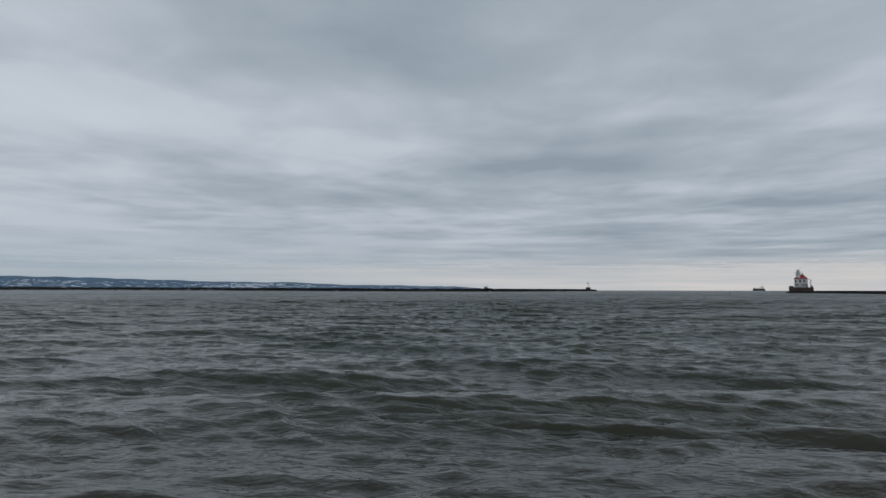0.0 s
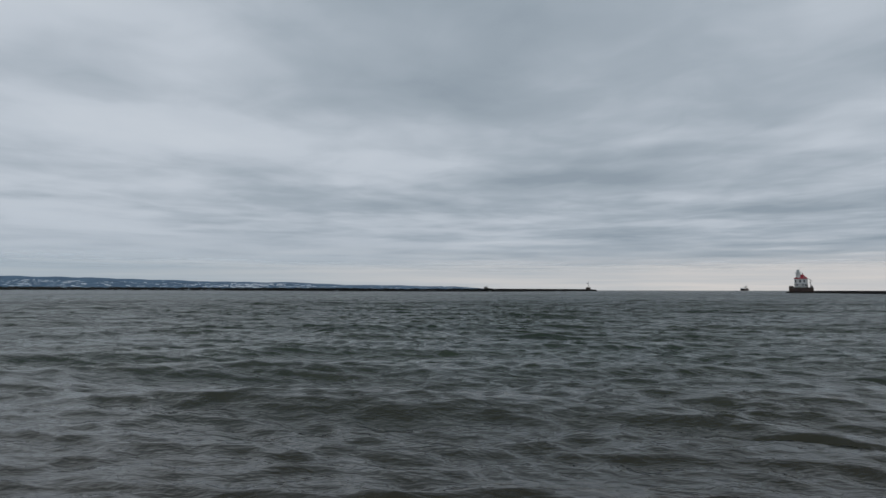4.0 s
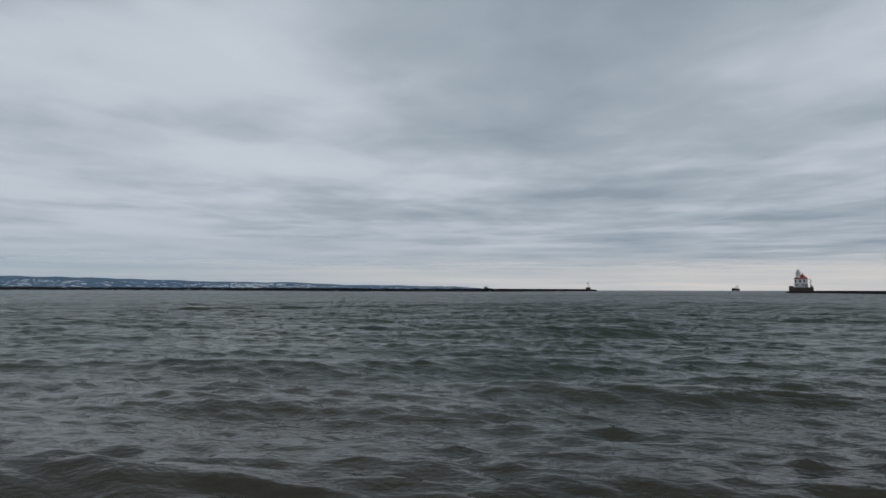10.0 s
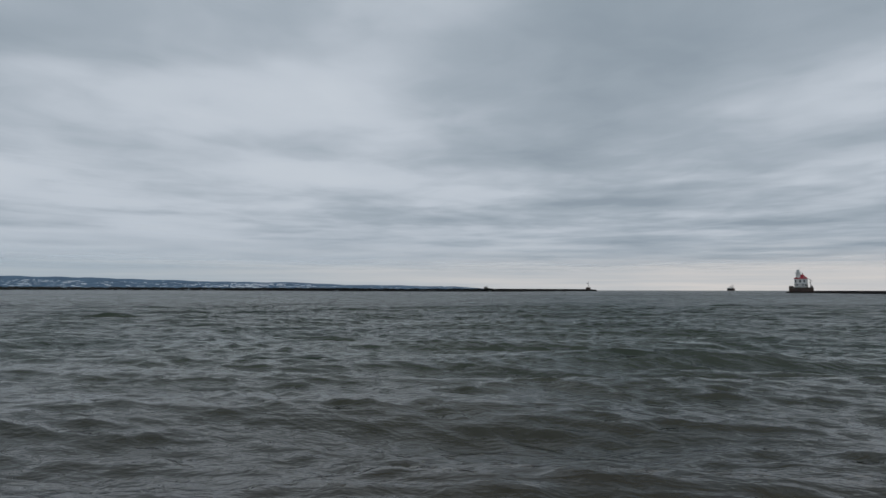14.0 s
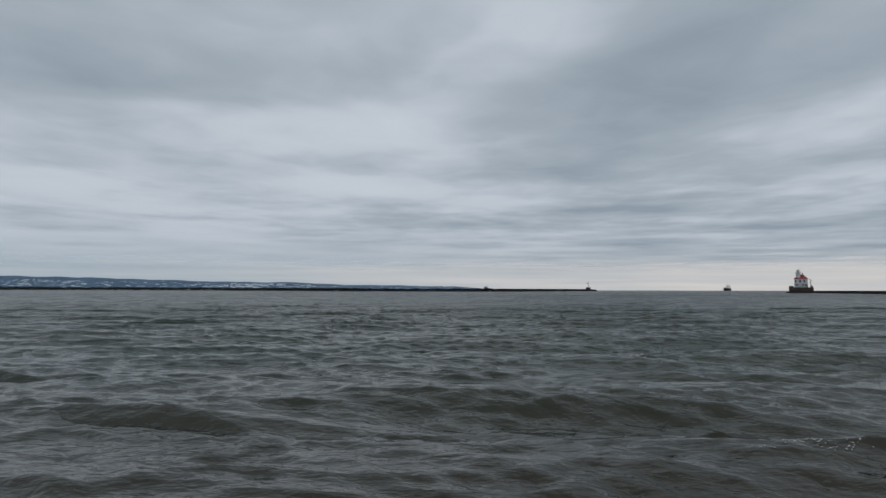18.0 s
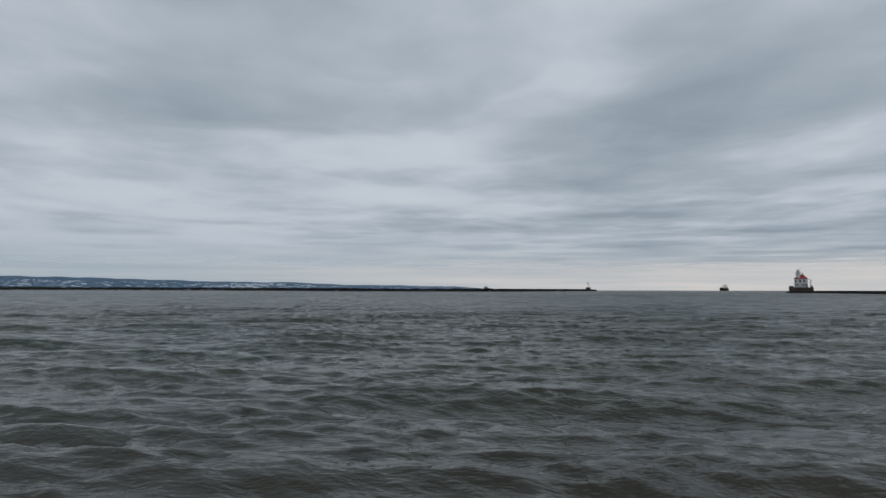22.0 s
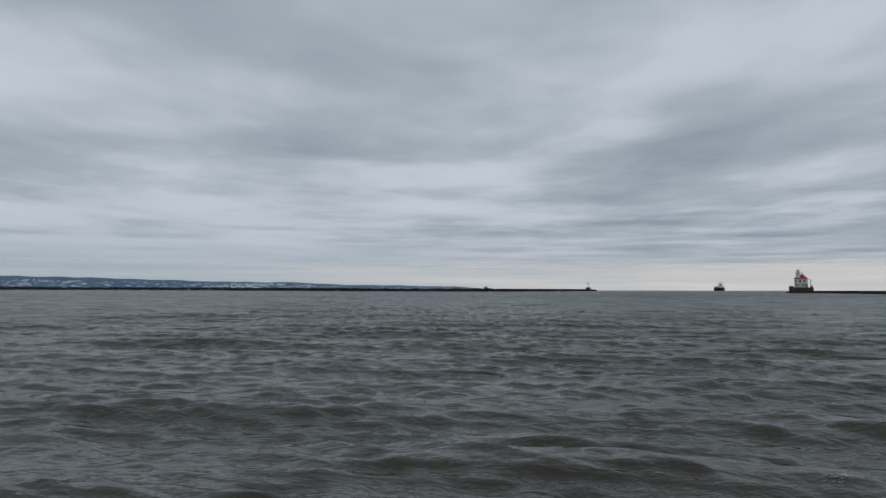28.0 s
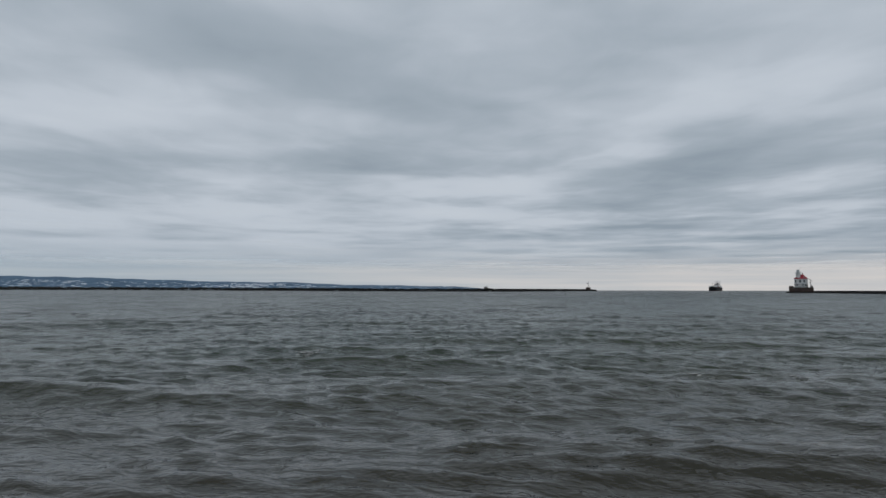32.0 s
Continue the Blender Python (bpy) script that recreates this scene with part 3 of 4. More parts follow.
def pier_light():
    top = new("beacon")
    blk = part("base", box(BM(), 0, 0, 0, 9.6, 6, 4.2, 0, 0.2), M_BROWN, top, "dark brown block house")
    part("base_door", box(BM(), -1.5, -3.04, 0, 1.2, 0.12, 2.2), M_IRON, blk)
    part("base_cap", box(BM(), 0, 0, 4.2, 10.2, 6.6, 0.4, 0, 0.08), M_DARKCON, blk)
    part("pole", rod(BM(), (0, 0, 4.6), (0, 0, 13.0), 0.32, 8), M_IRON, top)
    for s in (-1, 1):
        part("stay", rod(BM(), (1.5 * s, 0, 4.6), (0.2 * s, 0, 9.0), 0.12), M_IRON, top)
    part("platform", box(BM(), 0, 0, 13.0, 2.6, 2.2, 0.3, 0, 0.05), M_IRON, top)
    lamp = part("lamp", tube(BM(), 0, 0, 13.3, 15.0, 0.9, 0.7, 10), M_GREYWHITE, top)
    part("lamp_cap", tube(BM(), 0, 0, 15.0, 15.6, 0.9, 0.2, 10), M_IRON, lamp)
    part("solar_panel", box(BM(), -1.2, -0.6, 12.0, 1.7, 0.12, 1.3), M_DARK, top)
    return tagged(top, "small harbour beacon on a dark block house", "beacon")


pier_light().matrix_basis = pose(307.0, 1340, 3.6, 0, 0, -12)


# ---- sand spit and the far shore ----
SPIT = [Vector(p) for p in ((-2300, 2960), (-480, 1400), (-155, 950), (66, 895))]


def on_spit(f):
    """A point on the waterline of the spit, from its far end (0) to the pier (1), and the way inland there."""
    legs = [(q - p).length for p, q in zip(SPIT, SPIT[1:])]
    run = f * sum(legs)
    for p, q, n in zip(SPIT, SPIT[1:], legs):
        if run <= n or q is SPIT[-1]:
            d = (q - p) / n
            return p + d * run, Vector((-d.y, d.x))
        run -= n


def north_shore():
    n = 300
    rng = np.random.default_rng(12)
    rows = []
    for i in range(n):
        p, inland = on_spit(i / (n - 1))
        for off, z in ((-9, -1.2), (-3, 0.5), (4, 1.8), (30, 2.6), (110, 2.4), (130, -1.5)):
            q = p + inland * (off + float(rng.normal(0, 0.8)))
            rows.append((q.x, q.y, z + float(rng.normal(0, 0.12))))
    land = sheet("ground", np.array(rows), 6, M_ROCK)
    tagged(land, "low dark sand spit with a rubble edge", "shore", "", "structure")
    for k, (p, q) in enumerate(zip(SPIT, SPIT[1:])):
        rubble("shore_rocks", p[:], q[:], (1900, 600, 260)[k], 2.0, 1.4, 0.5, M_ROCK, 21 + k, "dark boulders with pale flecks along the waterline", "rocks")
    rubble("ice_flecks", SPIT[1][:], SPIT[2][:], 60, 1.2, 0.8, 1.0, M_SNOW, 29, "scraps of old snow on the shore rocks", "snow")
    rubble("ice_flecks", SPIT[0][:], SPIT[1][:], 240, 1.5, 1.5, 1.4, M_SNOW, 30, "scraps of old snow on the shore rocks", "snow")


north_shore()


def scrub_mesh(seed, count, height, width):
    """A leafless thicket: many thin upright twigs round a few stems, ragged on top."""
    rng = random.Random(seed)
    vs, fs = [], []
    for i in range(count):
        r = width * math.sqrt(rng.random()) * 0.5
        a = rng.random() * math.tau
        x, y = r * math.cos(a), r * math.sin(a)
        h = height * rng.uniform(0.45, 1.0) * (1 - 0.5 * (2 * r / width) ** 2)
        lean = rng.uniform(-0.3, 0.3), rng.uniform(-0.3, 0.3)
        w = rng.uniform(0.12, 0.3) * height * 0.35
        base = len(vs)
        tz = rng.random() * math.tau
        cx, cy = math.cos(tz) * w, math.sin(tz) * w
        vs += [(x - cx * 0.3, y - cy * 0.3, -0.5), (x + cx * 0.3, y + cy * 0.3, -0.5),
               (x + cx + lean[0], y + cy + lean[1], h * 0.6), (x + lean[0] * h * 0.4, y + lean[1] * h * 0.4, h),
               (x - cx + lean[0], y - cy + lean[1], h * 0.55)]
        fs.append((base, base + 1, base + 2, base + 3, base + 4))
    return vs, fs


def thickets():
    """The belt of bare scrub and pines on the spit, tallest far off."""
    rng = random.Random(17)
    vs, fs = [], []
    kinds = [scrub_mesh(s, 60, 1.0, 1.6) for s in range(5)]
    total = 1150
    for i in range(total):
        f = (i + rng.random()) / total
        f = 1 - (1 - f) ** 1.5
        p, inland = on_spit(f)
        c = p + inland * rng.uniform(5, 34)
        h = (12.5 * (1 - f) + 3.0) * rng.choice((0.5, 0.6, 0.7, 0.8, 0.9, 1.1))
        k = kinds[i % 5]
        wid = h * 1.5 + 2
        n0 = len(vs)
        cs, sn = math.cos(i * 1.3), math.sin(i * 1.3)
        vs += [(c.x + wid * (x * cs - y * sn), c.y + wid * (x * sn + y * cs), 1.8 + h * z) for x, y, z in k[0]]
        fs += [tuple(j + n0 for j in face) for face in k[1]]
    me = bpy.data.meshes.new("scrub")
    me.from_pydata(vs, [], fs)
    me.materials.append(M_SCRUB)
    tagged(new("scrub", me), "dark leafless scrub and low pines along the spit", "scrub", "", "stuff")


thickets()


def tree(height, seed):
    """A low wind-bent pine: tapered trunk, limbs and ragged clumps of needles."""
    rng = random.Random(seed)
    top = new("tree")
    part("trunk", tube(BM(), 0, 0, 0, height * 0.9, 0.16, 0.05, 7), M_BARK, top)
    vs, fs = [], []
    for k in range(9):
        z = height * (0.25 + 0.75 * k / 9)
        reach = height * 0.3 * (1.05 - k / 9)
        a = rng.random() * math.tau
        tip = (reach * math.cos(a), reach * math.sin(a), z + 0.1)
        part("limb", rod(BM(), (0, 0, z - 0.2), tip, 0.05), M_BARK, top)
        for j in range(26):
            t = rng.uniform(0.2, 1.1)
            c = Vector((tip[0] * t, tip[1] * t, z)) + Vector((rng.gauss(0, 0.3), rng.gauss(0, 0.3), rng.gauss(0, 0.16))) * height * 0.22
            n0 = len(vs)
            for q in range(4):
                e = Vector((rng.gauss(0, 1), rng.gauss(0, 1), rng.gauss(0, 0.5))).normalized() * height * 0.07
                vs.append((c + e)[:])
            fs += [(n0, n0 + 1, n0 + 2), (n0, n0 + 2, n0 + 3), (n0, n0 + 1, n0 + 3)]
    me = bpy.data.meshes.new("crown")
    me.from_pydata(vs, [], fs)
    me.materials.append(M_PINE)
    ob = new("crown", me)
    ob.parent = top
    return tagged(top, "low dark pine at the root of the pier", "tree", "pines by the pier")


def pier_root():
    """Trees, a hut and a moored workboat where the pier leaves the spit."""
    rng = random.Random(31)
    first = None
    for i in range(16):
        x = 42 + 32 * i / 15 + rng.uniform(-1.2, 1.2)
        m = pose(x, 928 + rng.uniform(-14, 18), 1.8, 0, 0, rng.uniform(0, 360))
        if first is None:
            first = tree(3.3, 5)
            first.matrix_basis = m
        else:
            t = copy_thing(first, m)
            k = rng.uniform(0.6, 1.1)
            t.scale = (k * 1.7, k * 1.7, k)
    hut = new("pier_hut")
    part("wall", box(BM(), 0, 0, 0, 4.6, 4.0, 4.2, 0, 0.05), M_CONCRETE, hut)
    part("roof", box(BM(), 0, 0, 4.2, 5.2, 4.6, 1.2, 0, 0.05, 0.25), M_IRON, hut)
    part("mast", rod(BM(), (0.5, 0, 5.0), (0.5, 0, 7.4), 0.12), M_IRON, hut)
    part("door", box(BM(), -1.0, -2.03, 0, 1.0, 0.1, 2.1), M_IRON, hut)
    tagged(hut, "small grey hut at the root of the pier", "hut").matrix_basis = pose(62.0, 915, 1.9, 0, 0, 10)
    rubble("root_rocks", (44, 906), (78, 934), 120, 2.0, 1.3, 0.5, M_ROCK, 33, "dark boulders at the root of the pier", "rocks")
    boat_top = new("workboat")
    bm = BM()
    rings = []
    for x, w, z in ((-3.4, 0.9, 1.1), (0, 1.2, 1.1), (2.2, 0.8, 1.3), (3.6, 0.05, 1.6)):
        rings.append([bm.verts.new(p) for p in ((x, -w, z), (x, -w * 0.7, -0.3), (x, w * 0.7, -0.3), (x, w, z))])
    for p, q in zip(rings, rings[1:]):
        for i in range(4):
            bm.faces.new((p[i], q[i], q[(i + 1) % 4], p[(i + 1) % 4]))
    bm.faces.new(rings[0][::-1])
    bm.faces.new(rings[-1])
    bmesh.ops.recalc_face_normals(bm, faces=bm.faces)
    part("hull", bm, M_GREYWHITE, boat_top)
    part("cabin", box(BM(), -0.6, 0, 1.0, 2.2, 1.6, 1.3, 0, 0.1, 0.85), M_GREYWHITE, boat_top)
    part("windscreen", box(BM(), 0.42, 0, 1.5, 0.12, 1.3, 0.5), M_DARK, boat_top)
    tagged(boat_top, "small white workboat lying off the pier root", "boat").matrix_basis = pose(66.5, 893, -0.1, 0, 0, 4) @ Matrix.Diagonal((0.55, 0.55, 0.55, 1))


pier_root()


def ridge(x):
    """Height of the far hills along the lake, falling away towards the open water."""
    f = np.clip((40 - x) / 2765, 0, 1.6)
    h = 24 + 63 * f ** 1.15
    h = h + 2.5 * np.exp(-((x + 2180) / 200) ** 2) - 3.5 * np.exp(-((x + 1400) / 80) ** 2)
    h = h + 5.0 * np.exp(-((x + 900) / 130) ** 2) - 3.5 * np.exp(-((x + 560) / 110) ** 2)
    h = h + 0.5 * np.sin(x / 55) + 0.4 * np.sin(x / 23 + 1)
    return np.clip(h * np.clip((400 - x) / 330, 0, 1), 0, None)


def hills():
    nx, ny = 620, 30
    xs = np.linspace(-4300, 460, nx)
    ys = np.linspace(0, 1, ny)
    X, T = np.meshgrid(xs, ys, indexing="ij")
    Y = 3200 + 700 * T
    rise = 0.06 + 0.94 * np.clip(T * 1.15, 0, 1) ** 0.8
    rng = np.random.default_rng(3)
    fold = 1 + 0.03 * np.sin(X / 120 + 3 * T) * np.sin(T * 7) + 0.02 * np.sin(X / 37 + 9 * T)
    Z = ridge(X) * rise * fold * (1 - 0.3 * np.clip((T - 0.9) / 0.1, 0, 1)) + rng.normal(0, 0.5, X.shape) - 0.6
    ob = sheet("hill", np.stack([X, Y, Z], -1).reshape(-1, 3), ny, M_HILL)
    tagged(ob, "far wooded hills tinted haze blue, with snow patches", "hill", "", "structure")
    # pale houses and snowy lots scattered on the lower slope
    bm = BM()
    rnd = random.Random(77)
    for i in range(260):
        x = rnd.choice((rnd.uniform(-2900, -1500), rnd.gauss(-2250, 160), rnd.gauss(-1060, 90), rnd.uniform(-1500, -700)))
        t = rnd.uniform(0.12, 0.58)
        base = float(ridge(np.array(x))) * (0.06 + 0.94 * min(1, t * 1.15) ** 0.8)
        box(bm, x, 3200 + 700 * t, base - 1.5, rnd.uniform(4, 28), rnd.uniform(4, 9), rnd.uniform(1.4, 3.2), rnd.uniform(-20, 20))
    tagged(part("houses", bm, M_SNOW), "pale distant houses and snowy roofs on the hillside", "houses", "", "stuff")


hills()


# ---- ship ----
def ship():
    top = new("cargo_ship")
    L, B, H = 190.0, 24.0, 10.0
    o = -L / 2

    def ring_mesh(stations, lo, hi):
        bm = BM()
        rings = []
        for f, w in stations:
            x, hb = o + L * f, B / 2 * w
            rise = 2.2 * max(0.0, f - 0.88) / 0.12
            up = hi + (rise if hi > 5 else 0)
            rings.append([bm.verts.new(p) for p in ((x, -hb, up), (x - 3 * max(0, f - 0.9), -hb * 0.96, lo), (x - 3 * max(0, f - 0.9), hb * 0.96, lo), (x, hb, up))])
        for p, q in zip(rings, rings[1:]):
            for i in range(4):
                bm.faces.new((p[i], q[i], q[(i + 1) % 4], p[(i + 1) % 4]))
        bm.faces.new(rings[0][::-1])
        bm.faces.new(rings[-1])
        bmesh.ops.recalc_face_normals(bm, faces=bm.faces)
        return bm

    plan = ((0, 0.75), (0.05, 0.98), (0.1, 1), (0.86, 1), (0.91, 0.9), (0.95, 0.68), (0.98, 0.4), (1, 0.06))
    part("hull", ring_mesh(plan, 1.2, H), M_HULL, top, "black hull")
    part("boot_top", ring_mesh(tuple((f, w * 0.985) for f, w in plan), -3.0, 1.3), M_HULLRED, top, "dull red bottom")
    part("rubbing_band", ring_mesh(tuple((f, w * 1.006) for f, w in plan), 6.4, 6.6), M_IRON, top)
    fc = part("forecastle", ring_mesh(((0.87, 0.97), (0.91, 0.88), (0.95, 0.66), (0.98, 0.38), (0.995, 0.08)), H + 0.2, H + 3.0), M_STUCCO, top, "white forecastle bulwark")
    for y in (-3.5, 3.5):
        part("windlass", box(BM(), o + L * 0.945, y, H + 3.6, 3.0, 2.2, 1.3, 0, 0.2), M_IRON, fc)
        part("anchor", box(BM(), o + L * 0.972, y * 1.45, 6.2, 1.0, 0.8, 2.2, 0, 0.2), M_IRON, top)
    first = part("hatch_cover", box(BM(), 0, 0, H, 9.0, 15.0, 1.5, 0, 0.2), M_REDDULL, top)
    first.location = (o + 40, 0, 0)
    for i in range(1, 11):
        h = new("hatch_cover", first.data)
        h.parent = top
        h.location = (o + 40 + 12 * i, 0, 0)
    # house aft, its bridge and gear
    hx = o + 18
    house = part("deckhouse", box(BM(), hx, 0, H, 20, 21, 5.4, 0, 0.3), M_STUCCO, top, "white deckhouse")
    part("upper_house", box(BM(), hx + 1, 0, H + 5.4, 13, 9, 2.4, 0, 0.2), M_STUCCO, top)
    br = part("bridge", box(BM(), hx + 4, 0, H + 7.8, 6, 15, 2.4, 0, 0.2), M_STUCCO, top)
    part("bridge_window", box(BM(), hx + 7.05, 0, H + 8.8, 0.12, 13, 0.9), M_DARK, br)
    for z in (H + 1.6, H + 3.9):
        for y in (-8, -5, -2, 2, 5, 8):
            part("porthole", box(BM(), hx + 10.03, y, z, 0.1, 1.0, 0.9), M_DARK, house)
    fun = part("funnel", box(BM(), hx - 6, 0, H + 5.4, 5.5, 5, 8.5, 0, 0.6, 0.85), M_HULL, top, "black funnel")
    part("funnel_band", box(BM(), hx - 6, 0, H + 9.6, 5.2, 4.8, 1.4, 0, 0.4), M_GREYWHITE, fun)
    mast = part("mast", rod(BM(), (hx + 3, 0, H + 10), (hx + 3, 0, 31.5), 0.6), M_GREYWHITE, top)
    for z, half_y in ((25.0, 7.5), (28.2, 9.5)):
        part("crosstree", rod(BM(), (hx + 3, -half_y, z), (hx + 3, half_y, z), 0.45), M_GREYWHITE, mast)
    for side_y in (-7.4, 7.4):
        part("crane_post", rod(BM(), (hx + 14, side_y, H), (hx + 14, side_y, 25.5), 0.5), M_GREYWHITE, top)
    part("radar", box(BM(), hx + 3.6, 0, 24.2, 0.5, 4.4, 0.7), M_GREYWHITE, mast)
    # unloading boom on its frame, amidships
    ax = o + 52
    fr = part("boom_frame", rod(BM(), (ax, -7, H), (ax, -1.2, 22.5), 0.4), M_IRON, top, "dark steel A-frame")
    part("frame_leg", rod(BM(), (ax, 7, H), (ax, 1.2, 22.5), 0.4), M_IRON, fr)
    part("frame_head", box(BM(), ax, 0, 21.8, 1.4, 4.5, 1.4, 0, 0.2), M_IRON, fr)
    part("frame_tie", rod(BM(), (ax, -4.3, 17.5), (ax, 4.3, 17.5), 0.35), M_IRON, fr)
    boom = part("boom", box(BM(), ax + 34, 0, H + 4.2, 66, 2.6, 2.2, 0, 0.2), M_GREYWHITE, top, "pale grey unloading boom")
    part("boom_stay", rod(BM(), (ax, 0, 22.5), (ax + 55, 0, H + 6.4), 0.14), M_IRON, boom)
    part("boom_rest", box(BM(), ax + 62, 0, H, 1.2, 3.0, 4.2, 0, 0.1), M_IRON, top)
    fm = part("foremast", rod(BM(), (o + L * 0.955, 0, H + 3), (o + L * 0.955, 0, H + 13), 0.35), M_IRON, top)
    part("masthead_lamp", box(BM(), o + L * 0.955, 0, H + 12.0, 0.9, 0.9, 0.9, 0, 0.1), M_GREYWHITE, fm)
    return tagged(top, "black-hulled bulk carrier with white deckhouse coming in", "ship")


boat = ship()


# ---- gull ----
def gull():
    top = new("gull")
    bm = BM()
    made = bmesh.ops.create_uvsphere(bm, u_segments=12, v_segments=8, radius=1.0)["verts"]
    for v in made:
        k = 1.0 - 0.35 * max(0.0, -v.co.x)
        v.co = Vector((v.co.x * 0.27, v.co.y * 0.085 * k, v.co.z * 0.085 * k))
    part("body", bm, M_GULL, top, smooth=True)
    bm = BM()
    bmesh.ops.create_icosphere(bm, subdivisions=2, radius=0.06)
    head = part("head", bm, M_GULL, top, smooth=True)
    head.location = (0.28, 0, 0.03)
    part("bill", rod(BM(), (0.05, 0, 0), (0.12, 0, -0.015), 0.012), M_BARK, head)
    for s in (-1, 1):
        bm = BM()
        prof = ((0.04, 0.10, -0.09, 0.0), (0.33, 0.16, -0.06, 0.16), (0.68, -0.04, -0.16, 0.10))
        top_v = [(bm.verts.new((a, s * y, z + 0.012)), bm.verts.new((b, s * y, z + 0.004))) for y, a, b, z in prof]
        low_v = [(bm.verts.new((a, s * y, z)), bm.verts.new((b, s * y, z - 0.002))) for y, a, b, z in prof]
        for i in range(2):
            bm.faces.new((top_v[i][0], top_v[i][1], top_v[i + 1][1], top_v[i + 1][0]))
            bm.faces.new((low_v[i][0], low_v[i + 1][0], low_v[i + 1][1], low_v[i][1]))
            bm.faces.new((top_v[i][0], top_v[i + 1][0], low_v[i + 1][0], low_v[i][0]))
            bm.faces.new((top_v[i][1], low_v[i][1], low_v[i + 1][1], top_v[i + 1][1]))
        bm.faces.new((top_v[2][0], top_v[2][1], low_v[2][1], low_v[2][0]))
        bmesh.ops.recalc_face_normals(bm, faces=bm.faces)
        part("wing", bm, M_GULLWING, top)
    part("tail", box(BM(), -0.32, 0, -0.01, 0.16, 0.12, 0.015), M_GULL, top)
    return tagged(top, "grey and white gull gliding over the water", "gull")


bird = gull()
far_bird = copy_thing(bird, pose(0, 0, 0))


# ---- breaking crests ----
def drift(i, t):
    """How far a wave sheet has come in by that time."""
    return -SPEEDS[i] * t


def whitecap(x, y, t, wide, seed):
    """A ragged streak of foam flecks lying on the crest nearest to x, y at that time."""
    rng = random.Random(seed)
    vs, fs = [], []
    reach = 0.5 * wide + 1.2
    local = []
    for i, co in enumerate(sheet_points):
        py = co[:, 1] + drift(i, t)
        hit = (np.abs(co[:, 0] - x) < reach) & (np.abs(py - y) < 3.2)
        p = co[hit].copy()
        p[:, 1] = py[hit]
        local.append(p)

    def crest_height(px, py):
        """Height of the lake at a place, by the sheet that stands highest there, and that sheet's number."""
        best, who = -9.0, 0
        for i, p in enumerate(local):
            z = float(p[int(np.argmin((p[:, 0] - px) ** 2 + (p[:, 1] - py) ** 2)), 2])
            if z > best:
                best, who = z, i
        return best, who

    spots = [(y + 0.25 * k, crest_height(x, y + 0.25 * k)) for k in range(-5, 6)]
    y, (z0, who) = max(spots, key=lambda p: p[1][0])

    def lie(px, py):
        """Height of the water's skin, eased between the nearest points of the sheets."""
        best = -9.0
        for p in local:
            d = (p[:, 0] - px) ** 2 + (p[:, 1] - py) ** 2
            k = np.argpartition(d, 4)[:4]
            w = 1 / (d[k] + 1e-5)
            best = max(best, float((p[k, 2] * w).sum() / w.sum()))
        return best

    n = int(48 * wide * (0.7 + 1.3 * max(0.0, 1 - y / 16)))
    for i in range(n):
        u = rng.gauss(0, 0.5)
        px = x + wide * 0.5 * max(-1.1, min(1.1, u))
        py = y - abs(rng.gauss(0, 0.014)) * y + 0.10 * math.sin(3 * u + seed)
        s = (0.0006 + 0.00007 * min(y, 30)) * y * rng.uniform(0.25, 1.0)
        k = rng.randint(5, 7)
        n0 = len(vs)
        ring = []
        for q in range(k):
            e = rng.uniform(0.6, 1.2)
            ring.append((px + 2.6 * s * math.cos(q * math.tau / k) * e, py + s * math.sin(q * math.tau / k) * e))
        vs += [(qx - x, qy - y, lie(qx, qy) + 0.004 + 0.0008 * y) for qx, qy in ring]
        vs.append((px - x, py - y, lie(px, py) + 0.006 + 0.0008 * y + s * 0.3))
        fs += [(n0 + q, n0 + (q + 1) % k, n0 + k) for q in range(k)]
    me = bpy.data.meshes.new("whitecap")
    me.from_pydata(vs, [], fs)
    me.materials.append(M_FOAM)
    ob = tagged(new("whitecap", me), "ragged white foam on a breaking crest", "foam", "whitecaps", "stuff")
    rows = []
    for dt, sink in ((-0.4, -2.5), (-0.16, -0.5), (-0.05, 0), (0, 0), (0.05, 0), (0.16, -0.5), (0.4, -2.5)):
        rows.append((t + dt, pose(x, y + drift(who, t + dt) - drift(who, t), sink)))
    low = pose(x, y, -2.5)
    rows = [r for r in rows if 0 <= r[0] <= 32]
    if rows[0][0] > 0:
        rows.insert(0, (0, low))
    if rows[-1][0] < 32:
        rows.append((32, low))
    return ob, rows


sheet_points = []
for ob in wave_sheets:
    buf = np.empty(len(ob.data.vertices) * 3, np.float32)
    ob.data.vertices.foreach_get("co", buf)
    buf = buf.reshape(-1, 3)
    sheet_points.append(buf)

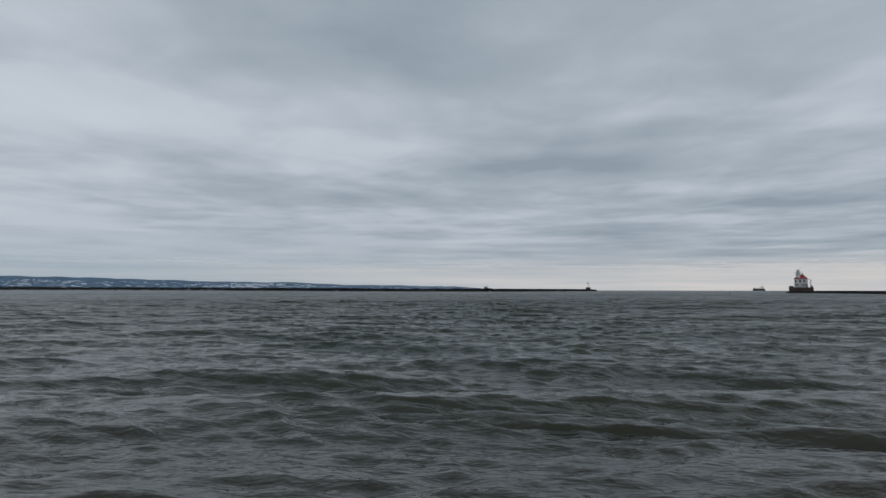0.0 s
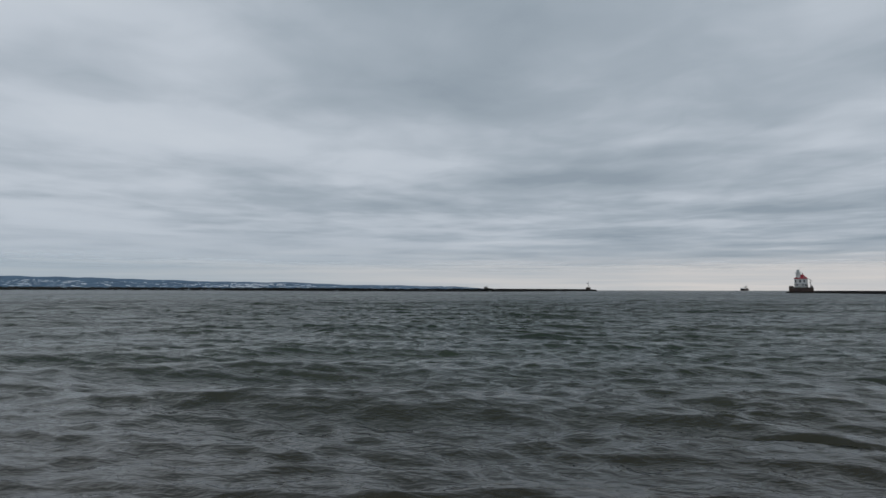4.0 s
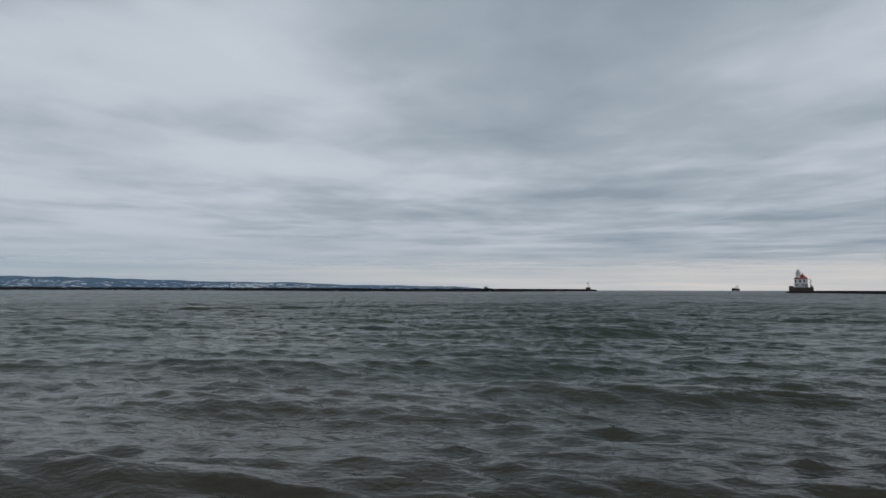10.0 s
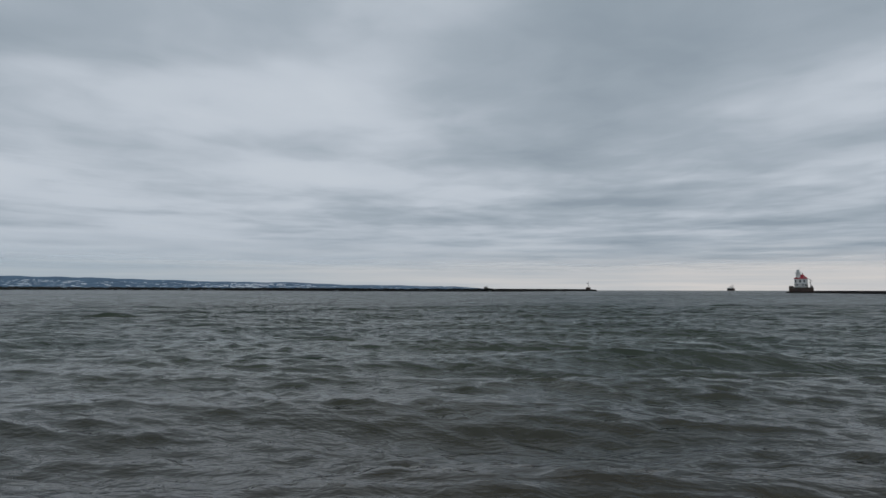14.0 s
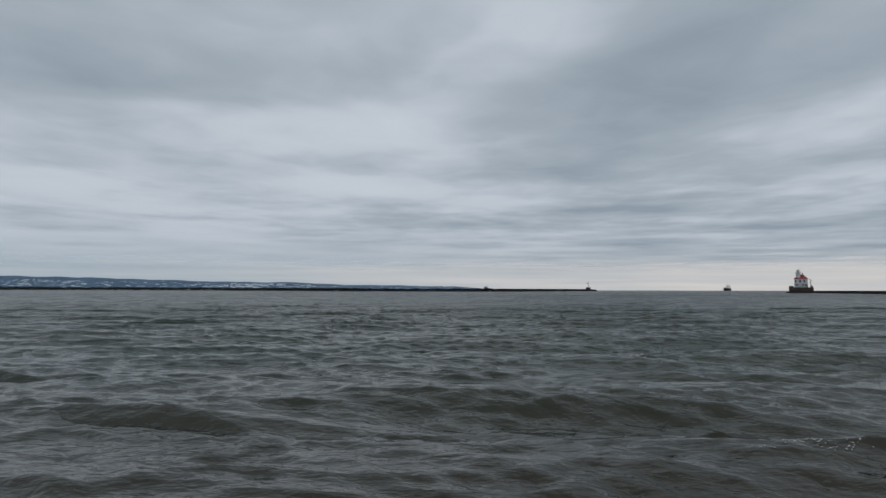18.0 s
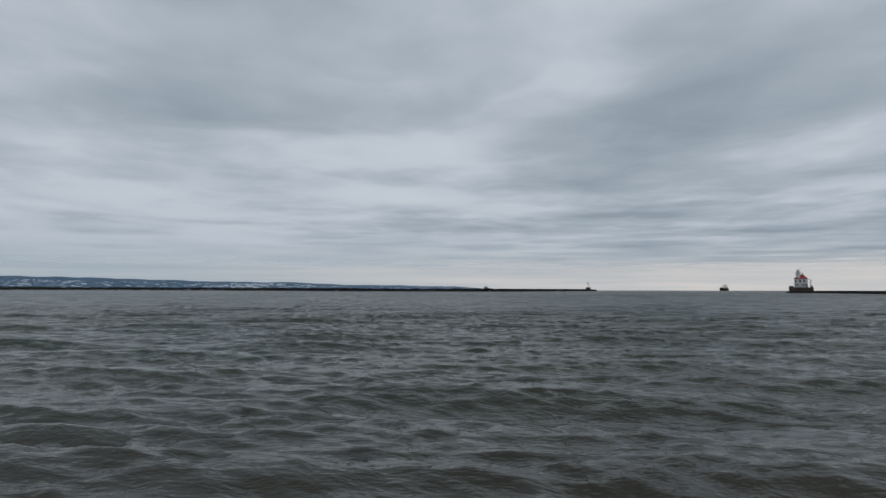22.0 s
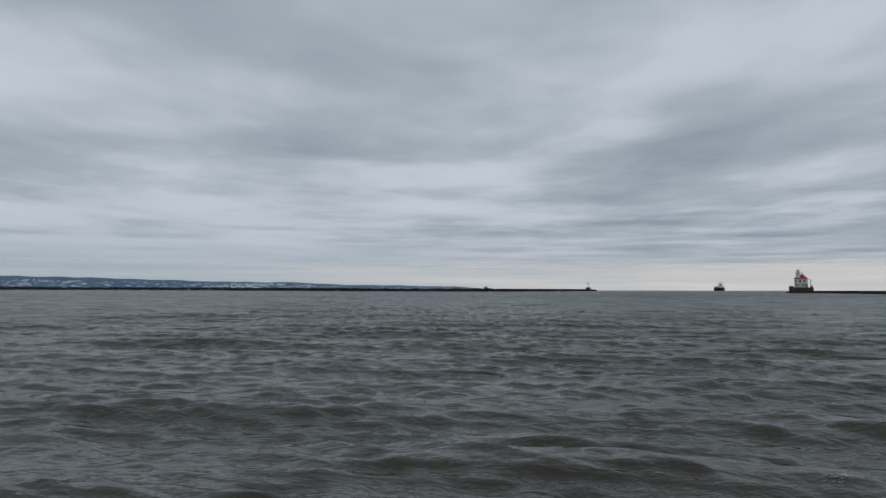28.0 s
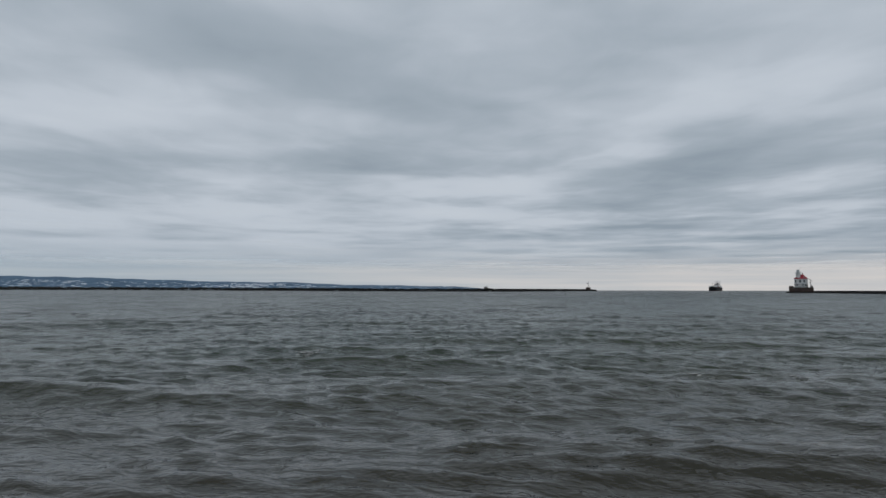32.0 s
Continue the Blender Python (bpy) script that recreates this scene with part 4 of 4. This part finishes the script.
CAPS = ((1.8, 13.6, 2, 0.9), (3.1, 8.8, 2, 0.35), (10.0, 25.5, 6, 2.2), (16.0, 23.5, 6, 1.2), (5.2, 15.8, 13, 0.6), (7.0, 23.5, 18, 0.6), (5.2, 9.2, 18, 1.4),
        (5.0, 8.9, 19, 0.5), (14.5, 38.0, 23, 0.7), (5.2, 9.8, 28, 0.8), (-5.3, 24.5, 32, 0.9), (7.2, 19.5, 32, 0.8),
        (9.6, 19.0, 32, 0.6), (6.5, 12.6, 17.1, 2.0), (5.0, 18.8, 20, 0.35), (6.0, 14.9, 20, 0.4), (18.5, 51.8, 20, 1.0),
        (-13.1, 43.6, 20, 0.5), (0.0, 8.8, 21, 0.5), (16.7, 42.0, 21, 1.0), (4.9, 8.3, 21, 0.3), (0.4, 30.0, 25, 0.9),
        (1.7, 10.1, 25, 0.3), (-11.0, 19.9, 31, 0.3), (1.4, 10.5, 31, 0.45), (2.9, 9.9, 31, 0.4))
caps = [whitecap(*c, 40 + i) for i, c in enumerate(CAPS)]


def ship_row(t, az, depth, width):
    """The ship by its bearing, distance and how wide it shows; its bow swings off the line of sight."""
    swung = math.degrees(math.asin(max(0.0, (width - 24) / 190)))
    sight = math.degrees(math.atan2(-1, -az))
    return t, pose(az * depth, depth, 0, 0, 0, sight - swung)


def motions():
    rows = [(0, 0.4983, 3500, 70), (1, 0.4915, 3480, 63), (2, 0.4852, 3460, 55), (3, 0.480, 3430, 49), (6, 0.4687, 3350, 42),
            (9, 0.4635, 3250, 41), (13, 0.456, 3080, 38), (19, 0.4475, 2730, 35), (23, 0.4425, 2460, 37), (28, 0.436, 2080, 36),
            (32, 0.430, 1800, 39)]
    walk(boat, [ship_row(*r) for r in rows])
    walk(clouds, [(0, pose(0, 0, 0)), (32, pose(224, 480, 0))])
    for i, ob in enumerate(wave_sheets):
        walk(ob, [(0, pose(0, 0, 0)), (32, pose(0, drift(i, 32), 0))])
    for ob, rows in caps:
        walk(ob, rows)
    # the gull crosses once, out of the upper air and away past the shore behind
    walk(bird, [(0, pose(160, 60, 90, 0, 0, 170)), (16.8, pose(75, 140, 82, 0, 0, 170)), (17.0, pose(24.5, 121, 55.2, 0, 0, 238)),
                (17.1, pose(-15.0, 82, 32.2, 0, 0, 240)), (17.3, pose(-120, 40, 40, 10, 0, 200)), (32, pose(-260, -80, 60, 0, 0, 200))])
    walk(far_bird, [(0, pose(420, 150, 120, 0, 0, 170)), (20.8, pose(210, 200, 95, 0, 0, 170)), (21.0, pose(120.3, 184, 67.1, 0, 0, 250)),
                    (21.2, pose(160, 120, 60, 10, 0, 330)), (32, pose(420, -60, 90, 0, 0, 340))])


motions()
